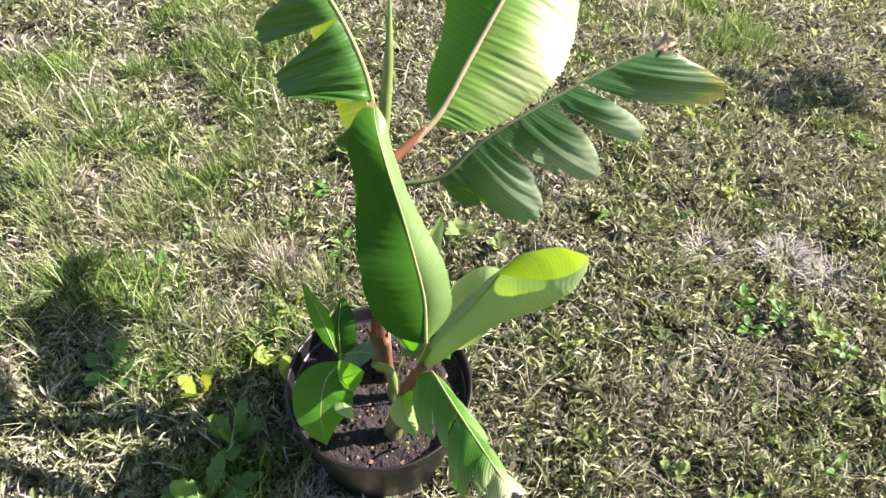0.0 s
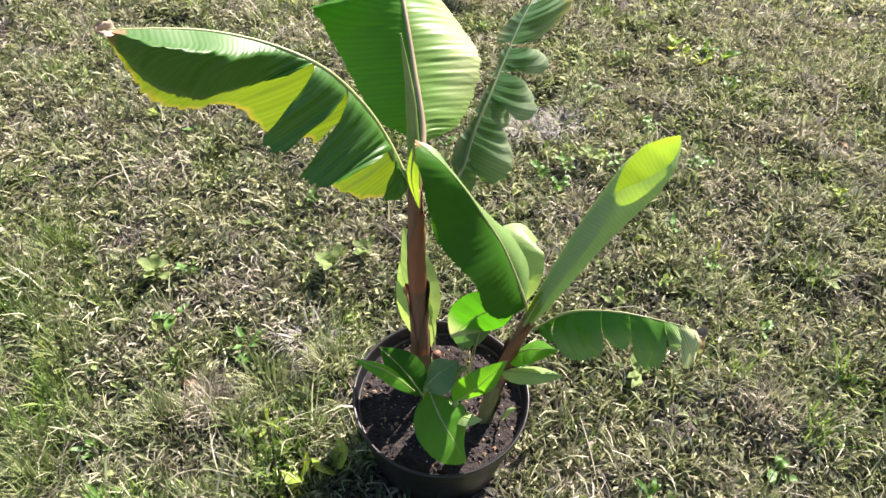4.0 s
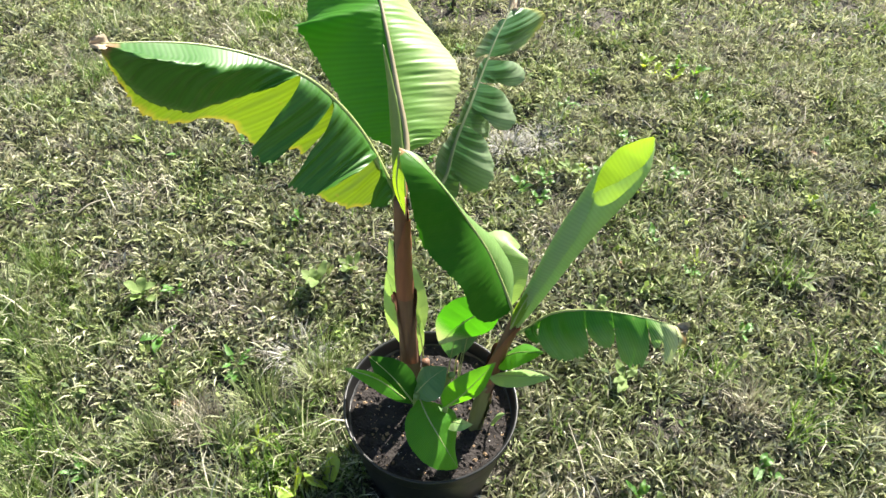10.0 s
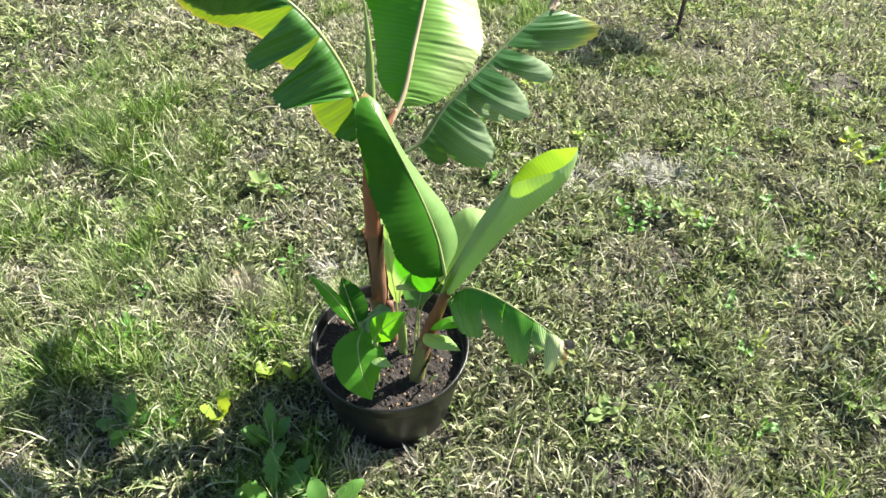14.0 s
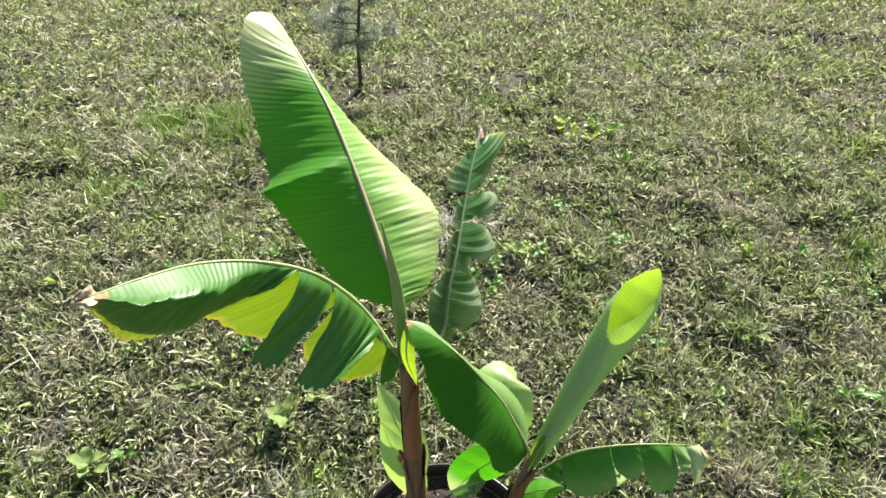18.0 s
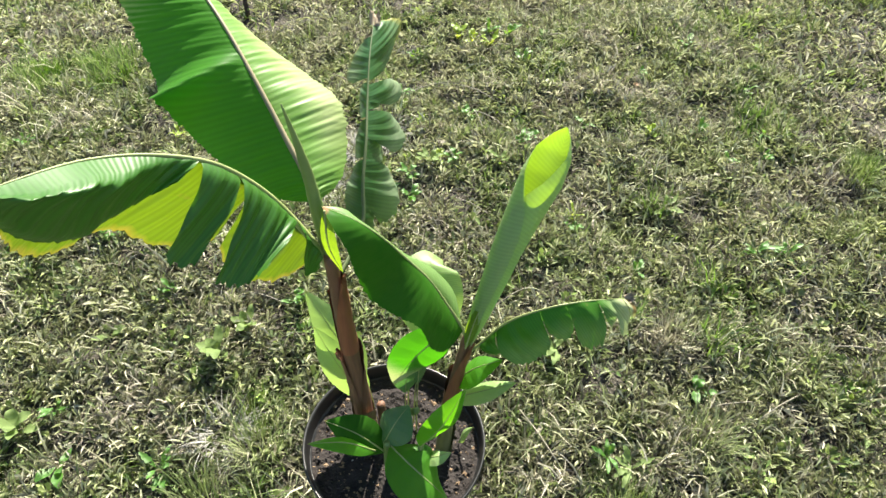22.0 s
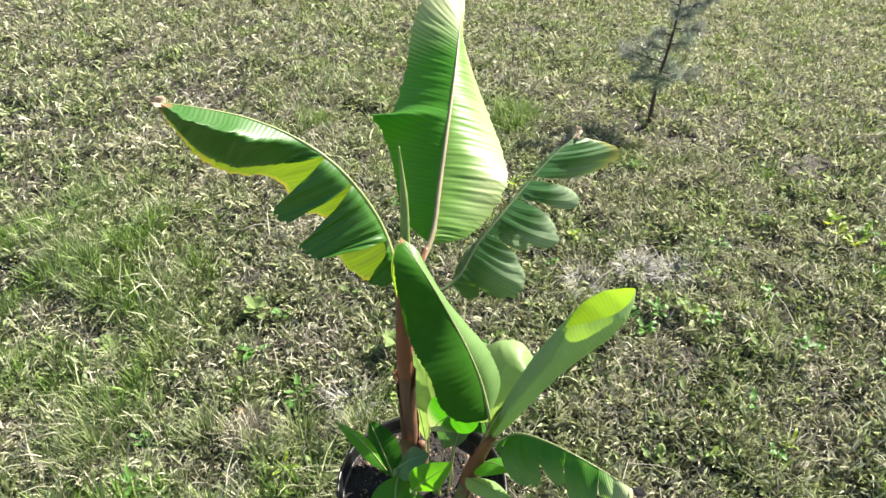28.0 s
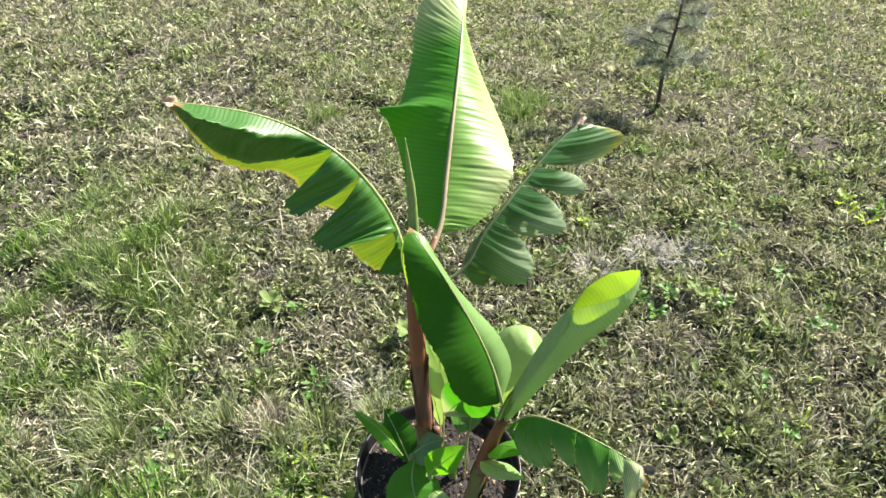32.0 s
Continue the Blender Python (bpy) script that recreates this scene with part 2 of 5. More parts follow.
# ---- mesh helpers ----
def mesh_object(name, verts, faces, material, parent=None, label="", smooth=True, uvs=None):
    me = bpy.data.meshes.new(name)
    me.from_pydata([tuple(v) for v in verts], [], faces)
    me.materials.append(material)
    if uvs is not None:
        lay = me.uv_layers.new(name="UVMap")
        idx = np.empty(len(me.loops), dtype=np.int32)
        me.loops.foreach_get("vertex_index", idx)
        lay.data.foreach_set("uv", np.asarray(uvs, dtype=np.float32)[idx].ravel())
    if smooth:
        me.polygons.foreach_set("use_smooth", [True] * len(me.polygons))
    me.update()
    ob = new(name, me)
    if parent:
        ob.parent = parent
    if label:
        ob["label"] = label
    return ob


def curve(points, s):
    """Points of a smooth curve through the given ones, at s in 0..1 by their spacing."""
    p = np.asarray(points, float)
    d = np.r_[0, np.cumsum(np.linalg.norm(np.diff(p, axis=0), axis=1))]
    d /= d[-1]
    tang = np.gradient(p, d, axis=0)
    s = np.clip(np.asarray(s, float), 0, 1)
    k = np.clip(np.searchsorted(d, s, side="right") - 1, 0, len(d) - 2)
    h = (d[k + 1] - d[k])[..., None]
    u = ((s - d[k]) / (d[k + 1] - d[k]))[..., None]
    return ((2 * u**3 - 3 * u**2 + 1) * p[k] + (u**3 - 2 * u**2 + u) * h * tang[k]
            + (3 * u**2 - 2 * u**3) * p[k + 1] + (u**3 - u**2) * h * tang[k + 1])


def tube(points, radii, sides=10, steps=24, squash=1.0, wobble=0.0, seed=1):
    """Vertices and faces of a tapered, closed tube along a curve."""
    s = np.linspace(0, 1, steps)
    c = curve(points, s)
    r = np.interp(s, np.linspace(0, 1, len(radii)), radii)
    t = np.gradient(c, axis=0)
    t /= np.linalg.norm(t, axis=1)[:, None]
    ref = np.array((0.31, -0.93, 0.2))
    a = np.cross(t, ref)
    a /= np.linalg.norm(a, axis=1)[:, None]
    b = np.cross(t, a)
    ang = np.linspace(0, 2 * np.pi, sides, endpoint=False)
    g = np.random.default_rng(seed)
    rr = r[:, None] * (1 + wobble * g.standard_normal((1, sides)) + 0.4 * wobble * g.standard_normal((steps, sides)))
    ring = c[:, None] + rr[..., None] * (np.cos(ang)[None, :, None] * a[:, None] + squash * np.sin(ang)[None, :, None] * b[:, None])
    v = ring.reshape(-1, 3)
    f = [(i * sides + j, i * sides + (j + 1) % sides, (i + 1) * sides + (j + 1) % sides, (i + 1) * sides + j)
         for i in range(steps - 1) for j in range(sides)]
    f += [tuple(range(sides))[::-1], tuple((steps - 1) * sides + j for j in range(sides))]
    return v, f


def half_blade(mid, edge, strips, ns, nw, belly, pleat, npleat, ragged, seed, up, taper=0.05, blunt=0.10, deep=1.6, fold=None, crown=0.8, shelf=None):
    """One half of a leaf blade between its midrib and its margin, as strips parted by tears.
    strips: (from, to, droop, inset) along the midrib, with a margin of its own or a share of the edge;
    droop swings the strip's outer end down. fold: (place, half width, depth) of a crease across the blade."""
    g = np.random.default_rng(seed)
    verts, faces, uvs = [], [], []
    for a, b, droop, inset, *outer in strips:
        n = max(5, int(ns * (b - a)))
        u = np.linspace(0, 1, n)
        w = np.linspace(0, 1, nw)
        U, W = np.meshgrid(u, w, indexing="ij")
        torn = len(strips) > 1
        narrow = taper * (0.7 + 0.6 * g.random()) * W**deep if torn else 0 * W
        S = a + (b - a) * (0.5 + (U - 0.5) * (1 - narrow))
        own = outer if len(outer) == 1 else None
        ea, eb = (a, b) if own or not outer else outer
        So = ea + (eb - ea) * (0.5 + (U - 0.5) * (1 - narrow))
        m = curve(mid, S)
        e = curve(own[0], 0.5 + (U - 0.5) * (1 - narrow)) if own else curve(edge, So)
        across = e - m
        reach = W * (1 - inset)
        if torn:
            reach = reach * (1 - blunt * np.abs(2 * U - 1) ** 3 * W)
        if ragged:
            reach = reach * (1 + ragged * W**3 * (np.sin(U * 23 * (b - a) * 6 + seed) * 0.5 + g.standard_normal((n, 1)) * 0.5))
        p = m + reach[..., None] * across
        along = np.gradient(m[:, 0], axis=0)
        along /= np.linalg.norm(along, axis=1)[:, None] + 1e-9
        nrm = np.cross(along[:, None], across)
        ln = np.linalg.norm(nrm, axis=2, keepdims=True)
        nrm = nrm / np.maximum(ln, 1e-6)
        size = np.linalg.norm(across, axis=2)
        sgn = np.sign((nrm * up).sum(2).mean()) or 1.0
        nrm = nrm * sgn
        p = p + nrm * (belly * size * np.sin(np.pi * np.clip(W, 0, 1) ** crown))[..., None]
        p = p + nrm * (pleat * np.minimum(1, size / 0.04) * (np.sin(2 * np.pi * npleat * (S - 0.07 * W)) * (0.35 + 0.65 * np.sin(17 * S + seed) ** 2) + 0.9 * np.sin(2 * np.pi * npleat * 0.37 * (S - 0.05 * W) + seed)) * np.sin(np.pi * np.clip(W * 0.9 + 0.05, 0, 1)))[..., None]
        if fold:
            q = (S - fold[0]) / fold[1]
            p = p + nrm * (fold[2] * W * np.exp(-q * q) * (1 + 0.5 * np.tanh(3 * q)))[..., None]
        if shelf:
            rise = np.clip((S - shelf[1]) / 0.15, 0, 1) * np.clip((1 - S) / 0.10, 0, 1)
            p = p + nrm * (shelf[2] * np.sin(np.pi * W**0.6) * rise)[..., None]
            p[..., 2] += shelf[0] * np.sin(np.pi * np.clip(W / 0.85, 0, 1)) * rise
        p[..., 2] -= droop * W**1.7
        base = len(verts)
        verts += list(p.reshape(-1, 3))
        uvs += list(np.stack([S, W], -1).reshape(-1, 2))
        faces += [(base + i * nw + j, base + (i + 1) * nw + j, base + (i + 1) * nw + j + 1, base + i * nw + j + 1)
                  for i in range(n - 1) for j in range(nw - 1)]
    return verts, faces, uvs


WHOLE = [(0.0, 1.0, 0.0, 0.0)]


def leaf(plant, label, mid, left, right, material, rib=RIB, rib_r=0.006, stalk=None, strips_l=WHOLE, strips_r=WHOLE, belly=0.06, belly_r=None,
         pleat=0.0008, npleat=26, ragged=0.02, seed=1, ns=110, nw=16, up=(0, 0, 1), tip=False, taper=0.05, blunt=0.10, deep=1.6, fold=None, crown=0.8, other=None, shelf=None):
    """A leaf: its blade, with the midrib as a part of its own."""
    up = np.array(up, float)
    v, f, uv = half_blade(mid, left, strips_l, ns, nw, belly, pleat, npleat, ragged, seed, up, taper, blunt, deep, fold, crown, shelf)
    v2, f2, uv2 = half_blade(mid, right, strips_r, ns, nw, belly if belly_r is None else belly_r, pleat, npleat, ragged, seed + 50, up, taper, blunt, deep, None, crown)
    n = len(v)
    blade = mesh_object("leaf_blade", v + v2, f + [tuple(i + n for i in q) for q in f2], material, plant, label, uvs=uv + uv2)
    if other:
        blade.data.materials.append(other)
        blade.data.polygons.foreach_set("material_index", [0] * len(f) + [1] * len(f2))
    path = ([*stalk] if stalk else []) + [mid[0]] * (0 if stalk else 1) + [tuple(c) for c in mid[1 if not stalk else 0:]]
    tv, tf = tube(path, [rib_r * 1.35, rib_r * 1.15, rib_r * 0.8, rib_r * 0.5, rib_r * 0.2], 8, 40, 0.8)
    mesh_object("midrib", tv, tf, rib, blade)
    if tip:
        e = np.array(mid[-1], float)
        d = e - np.array(mid[-2], float)
        d /= np.linalg.norm(d)
        side = np.cross(d, (0.2, -0.6, 0.77))
        side /= np.linalg.norm(side)
        top = np.cross(side, d)
        g = np.random.default_rng(seed + 900)
        u, w = np.meshgrid(np.linspace(0, 1, 9), np.linspace(-1, 1, 9), indexing="ij")
        half = 0.011 * tip * (0.55 + 0.6 * np.sin(np.pi * u * 0.9 + 0.25)) * (1 + 0.25 * np.sin(5 * u + 2 * np.sign(w)))
        q = (e - d * 0.012 * tip)[None, None] + (u * 0.026 * tip)[..., None] * d + (w * half * np.cos(0.9 * u))[..., None] * side
        q = q + ((0.010 * np.abs(w) * half / 0.011 * np.sin(2.5 * u) + 0.004 * np.sin(7 * w + 4 * u + seed) * u) * tip + 0.0015 * g.standard_normal(u.shape))[..., None] * top
        tv = q.reshape(-1, 3)
        tf = [(a * 9 + b, a * 9 + 9 + b, a * 9 + 10 + b, a * 9 + 1 + b) for a in range(8) for b in range(8)]
        mesh_object("withered_tip", tv, tf, DRYTIP, blade, "shrivelled brown leaf tip")
    return blade


# ---- ground ----
def field(x, y, scale, seed):
    """Smooth value noise in 0..1 over the ground."""
    g = np.random.default_rng(seed).random((64, 64))
    u, v = x * scale + 500, y * scale + 500
    i, j = np.floor(u).astype(int), np.floor(v).astype(int)
    fu, fv = u - i, v - j
    fu, fv = fu * fu * (3 - 2 * fu), fv * fv * (3 - 2 * fv)
    i0, j0, i1, j1 = i % 64, j % 64, (i + 1) % 64, (j + 1) % 64
    return (g[i0, j0] * (1 - fu) + g[i1, j0] * fu) * (1 - fv) + (g[i0, j1] * (1 - fu) + g[i1, j1] * fu) * fv


# furrows worn into the soil: end points, half width, depth
FURROWS = [((0.40, 2.13), (0.98, 1.92), 0.035, 0.045), ((0.50, 1.60), (0.95, 1.36), 0.03, 0.03), ((1.75, 2.9), (2.7, 2.5), 0.05, 0.05), ((-0.62, 2.65), (-0.20, 2.45), 0.04, 0.035),
           ((-2.75, 2.75), (-2.2, 2.45), 0.06, 0.05), ((-0.75, 0.35), (-0.52, 0.22), 0.025, 0.025), ((-1.55, 1.75), (-1.2, 1.65), 0.04, 0.035)]


def furrow(x, y):
    """Depth of the furrows and holes in the lawn, with ragged sides."""
    d = 0.06 * np.exp(-((x - 0.22) ** 2 + (y - 1.32) ** 2) / 0.005)
    for (ax, ay), (bx, by), half, deep in FURROWS:
        ux, uy = bx - ax, by - ay
        t = np.clip(((x - ax) * ux + (y - ay) * uy) / (ux * ux + uy * uy), 0, 1)
        q = np.hypot(x - ax - t * ux, y - ay - t * uy) / (half * (0.5 + field(x, y, 11.0, 96)))
        d = d + deep * np.exp(-q * q) * (0.3 + 1.2 * field(x, y, 14.0, 97))
    return d


def height(x, y):
    """The lawn: nearly level, falling away gently behind the plant, with small bumps."""
    fall = -0.14 * np.where(y < 12, np.log1p(np.exp((np.minimum(y, 12) - 1.7) * 3.0)) / 3.0, y - 1.7)
    r = np.hypot(x, y)
    flat = np.clip((r - 0.2) / 0.3, 0, 1)
    lump = 0.010 * np.sin(3.1 * x + 1.0) * np.sin(2.7 * y + 0.4)
    lump = lump + 0.034 * (field(x, y, 3.7, 91) - 0.5) + 0.030 * (field(x, y, 9.0, 92) - 0.5) + 0.018 * (field(x, y, 21.0, 93) - 0.5)
    far = np.clip(1 - (r - 8) / 30, 0, 1)
    return np.maximum(fall, -1.5) + lump * flat * far - furrow(x, y)


def ground_mesh():
    a = np.sinh(np.linspace(-1, 1, 361) * 7.2) / np.sinh(7.2) * 250
    X, Y = np.meshgrid(a, a + 0.6, indexing="ij")
    Z = height(X, Y)
    n = len(a)
    v = np.stack([X, Y, Z], -1).reshape(-1, 3)
    i = np.arange((n - 1) * n).reshape(n - 1, n)[:, :-1].ravel()
    f = np.stack([i, i + n, i + n + 1, i + 1], -1)
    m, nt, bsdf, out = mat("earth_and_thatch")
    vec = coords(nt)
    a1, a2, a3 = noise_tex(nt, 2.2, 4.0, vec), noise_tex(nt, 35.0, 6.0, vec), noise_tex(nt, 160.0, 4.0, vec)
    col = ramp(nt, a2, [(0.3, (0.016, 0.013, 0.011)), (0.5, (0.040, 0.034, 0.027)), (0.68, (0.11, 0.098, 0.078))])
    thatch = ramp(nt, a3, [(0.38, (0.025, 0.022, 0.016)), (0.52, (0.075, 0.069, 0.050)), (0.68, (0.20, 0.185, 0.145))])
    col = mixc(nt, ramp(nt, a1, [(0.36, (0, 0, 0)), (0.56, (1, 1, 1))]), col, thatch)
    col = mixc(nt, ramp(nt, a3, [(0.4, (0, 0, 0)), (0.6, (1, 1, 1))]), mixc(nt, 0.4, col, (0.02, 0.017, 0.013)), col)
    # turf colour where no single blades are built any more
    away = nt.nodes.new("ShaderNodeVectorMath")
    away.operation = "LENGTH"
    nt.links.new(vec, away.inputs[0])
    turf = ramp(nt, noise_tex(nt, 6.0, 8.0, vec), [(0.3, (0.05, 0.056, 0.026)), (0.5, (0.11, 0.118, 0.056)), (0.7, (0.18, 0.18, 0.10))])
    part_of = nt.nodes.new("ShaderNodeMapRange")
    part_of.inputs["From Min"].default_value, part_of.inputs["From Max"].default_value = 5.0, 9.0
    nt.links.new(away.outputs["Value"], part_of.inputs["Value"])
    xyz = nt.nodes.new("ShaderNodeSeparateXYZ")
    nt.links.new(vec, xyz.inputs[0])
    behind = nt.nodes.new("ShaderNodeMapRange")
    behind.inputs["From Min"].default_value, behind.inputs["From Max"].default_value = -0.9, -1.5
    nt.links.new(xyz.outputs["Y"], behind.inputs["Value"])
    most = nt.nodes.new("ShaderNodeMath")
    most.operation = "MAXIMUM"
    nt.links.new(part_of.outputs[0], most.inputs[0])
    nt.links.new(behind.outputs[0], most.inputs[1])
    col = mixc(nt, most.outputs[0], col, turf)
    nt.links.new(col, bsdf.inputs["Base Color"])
    bsdf.inputs["Roughness"].default_value = 0.95
    bump(nt, a3, bsdf, 0.8, 0.01)
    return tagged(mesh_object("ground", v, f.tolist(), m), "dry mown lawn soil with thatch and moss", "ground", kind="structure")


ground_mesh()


# ---- flower pot ----
RIM_R, RIM_Z = 0.18, 0.225


def lathe(profile, sides=72):
    v, f = [], []
    for r, z in profile:
        for k in range(sides):
            a = 2 * math.pi * k / sides
            v.append((r * math.cos(a), r * math.sin(a), z))
    n = len(profile)
    for i in range(n - 1):
        for k in range(sides):
            f.append((i * sides + k, i * sides + (k + 1) % sides, (i + 1) * sides + (k + 1) % sides, (i + 1) * sides + k))
    return v, f


pot = tagged(new("flower_pot"), "black plastic nursery pot standing on the lawn", "flower pot")
wall_v, wall_f = lathe([(0.0, -0.035), (0.130, -0.035), (0.138, -0.028), (0.158, 0.10), (0.170, 0.188), (0.1705, 0.195), (0.1675, 0.195), (0.150, 0.06), (0.0, 0.05)])
mesh_object("body", wall_v, wall_f, PLASTIC, pot)
rim_v, rim_f = lathe([(0.1700, 0.186), (0.1745, 0.187), (0.1775, 0.215), (0.1800, 0.2235), (0.1802, 0.2262), (0.1785, 0.2275), (0.1755, 0.2268), (0.1735, 0.222), (0.1678, 0.190)])
mesh_object("rim", rim_v, rim_f, PLASTIC, pot, "rolled black plastic rim")


def soil():
    v, f = [(0, 0, 0.195)], []
    rings, sides = 26, 84
    for i in range(1, rings + 1):
        for k in range(sides):
            a, r = 2 * math.pi * k / sides, 0.1705 * i / rings
            p = Vector((r * math.cos(a), r * math.sin(a), 0))
            h = 0.010 * noise.noise(p * 22) + 0.006 * noise.noise(p * 60 + Vector((3, 1, 2))) + 0.0035 * noise.noise(p * 150)
            v.append((p.x, p.y, 0.195 + h - 0.006 * (i / rings) ** 4))
    f += [(0, 1 + k, 1 + (k + 1) % sides) for k in range(sides)]
    for i in range(rings - 1):
        for k in range(sides):
            a, b = 1 + i * sides, 1 + (i + 1) * sides
            f.append((a + k, b + k, b + (k + 1) % sides, a + (k + 1) % sides))
    return v, f


sv, sf = soil()
tagged(mesh_object("potting_soil", sv, sf, SOIL), "dark moist crumbly potting soil filling the pot", "soil", kind="stuff")


def crumbs(name, count, lo, hi, material, label, seed):
    g = np.random.default_rng(seed)
    v, f = [], []
    cube = np.array([(1, 0, 0), (-1, 0, 0), (0, 1, 0), (0, -1, 0), (0, 0, 1), (0, 0, -1)], float)
    tri = [(0, 2, 4), (2, 1, 4), (1, 3, 4), (3, 0, 4), (2, 0, 5), (1, 2, 5), (3, 1, 5), (0, 3, 5)]
    for _ in range(count):
        r, a = 0.163 * math.sqrt(g.random()), 2 * math.pi * g.random()
        s = lo + (hi - lo) * g.random() ** 3
        q = cube * s * (0.6 + 0.8 * g.random((6, 1))) * (1, 0.8, 0.6)
        c, n = math.cos(a * 7), math.sin(a * 7)
        q = q @ np.array([[c, n, 0], [-n, c, 0], [0, 0, 1]])
        x, y = r * math.cos(a), r * math.sin(a)
        h = 0.010 * noise.noise(Vector((x, y, 0)) * 22)
        b = len(v)
        v += list(q + (x, y, 0.196 + h - 0.006 * (r / 0.169) ** 4))
        f += [tuple(b + i for i in t) for t in tri]
    return tagged(mesh_object(name, v, f, material, smooth=False), label, "soil", kind="stuff")


crumbs("soil_crumbs", 900, 0.002, 0.009, SOIL, "dark crumbs and bark bits on the potting soil", 3)
crumbs("bark_bits", 420, 0.0012, 0.006, TAN, "light brown bark bits on the potting soil", 5)
crumbs("perlite_grains", 34, 0.0008, 0.0026, PERLITE, "white perlite grains scattered on the potting soil", 4)

# ---- banana plant ----
plant = tagged(new("banana_plant"), "potted young banana plant with torn, sunlit leaves", "banana plant")
plant.location = (0, 0, 0)
tv, tf = tube([(-0.042, 0.035, 0.165), (-0.046, 0.035, 0.26), (-0.050, 0.036, 0.40), (-0.056, 0.040, 0.56), (-0.062, 0.045, 0.74)],
              [0.021, 0.0175, 0.0155, 0.014, 0.010], 14, 40, 0.9, 0.05, 2)
mesh_object("pseudostem", tv, tf, SHEATH, plant, "tall reddish-brown stem of dry leaf sheaths")
tv, tf = tube([(0.090, -0.030, 0.165), (0.098, -0.024, 0.26), (0.108, -0.016, 0.33)], [0.0175, 0.0155, 0.0135], 14, 20, 0.9, 0.05, 3)
mesh_object("pseudostem", tv, tf, SHEATH_G, plant, "lower, greenish part of a shorter slanting stem")
tv, tf = tube([(0.106, -0.0175, 0.315), (0.118, -0.008, 0.38), (0.134, 0.001, 0.45), (0.146, 0.006, 0.51)], [0.0145, 0.0125, 0.0105, 0.009], 14, 20, 0.9, 0.06, 4)
mesh_object("pseudostem", tv, tf, SHEATH, plant, "upper, brown part of a shorter slanting stem")


def dry_sheath(axis, radius, s0, s1, start, wide, lift, seed, material):
    """A dead leaf sheath clasping a stem, its upper end peeling off."""
    g = np.random.default_rng(seed)
    n, nw = 16, 9
    s = np.linspace(s0, s1, n)
    c = curve(axis, s)
    t = np.gradient(c, axis=0)
    t /= np.linalg.norm(t, axis=1)[:, None]
    a = np.cross(t, (0.0, 1.0, 0.2))
    a /= np.linalg.norm(a, axis=1)[:, None]
    b = np.cross(t, a)
    u = np.linspace(0, 1, n)[:, None]
    w = np.linspace(-1, 1, nw)[None]
    ang = radians(start) + radians(wide) * w * (1 - 0.75 * u**1.5) + 0.5 * u
    r = np.interp(s, np.linspace(0, 1, len(radius)), radius)[:, None] * (1.07 + 0.05 * np.abs(w)) + lift * u**3 + 0.0012 * g.standard_normal((n, nw)) * u
    p = c[:, None] + r[..., None] * (np.cos(ang)[..., None] * a[:, None] + 0.92 * np.sin(ang)[..., None] * b[:, None])
    f = [(i * nw + j, (i + 1) * nw + j, (i + 1) * nw + j + 1, i * nw + j + 1) for i in range(n - 1) for j in range(nw - 1)]
    return mesh_object("dry_sheath", p.reshape(-1, 3), f, material, plant, "papery brown dead leaf sheath round the stem")


AX1 = [(-0.042, 0.035, 0.165), (-0.046, 0.035, 0.26), (-0.050, 0.036, 0.40), (-0.056, 0.040, 0.56), (-0.062, 0.045, 0.74)]
RD1 = [0.021, 0.0175, 0.0155, 0.014, 0.010]
AX2 = [(0.090, -0.030, 0.165), (0.098, -0.024, 0.26), (0.118, -0.008, 0.38), (0.146, 0.006, 0.51)]
RD2 = [0.0175, 0.0155, 0.0125, 0.009]
for k, (s0, s1, st, wide, lift, m) in enumerate([(0.02, 0.42, 250, 120, 0.006, TAN), (0.05, 0.30, 80, 110, 0.010, TAN), (0.25, 0.62, 190, 115, 0.004, SHEATH), (0.34, 0.60, 330, 100, 0.008, SHEATH),
                                                 (0.5, 0.86, 270, 120, 0.003, RUST), (0.6, 0.93, 120, 120, 0.004, RUST), (0.72, 1.0, 220, 120, 0.002, RUST)]):
    dry_sheath(AX1, RD1, s0, s1, st, wide, lift, 30 + k, m)
for k, (s0, s1, st, wide, lift, m) in enumerate([(0.03, 0.35, 200, 100, 0.006, SHEATH_G), (0.35, 0.75, 250, 115, 0.005, SHEATH), (0.5, 0.95, 100, 110, 0.004, RUST)]):
    dry_sheath(AX2, RD2, s0, s1, st, wide, lift, 50 + k, m)

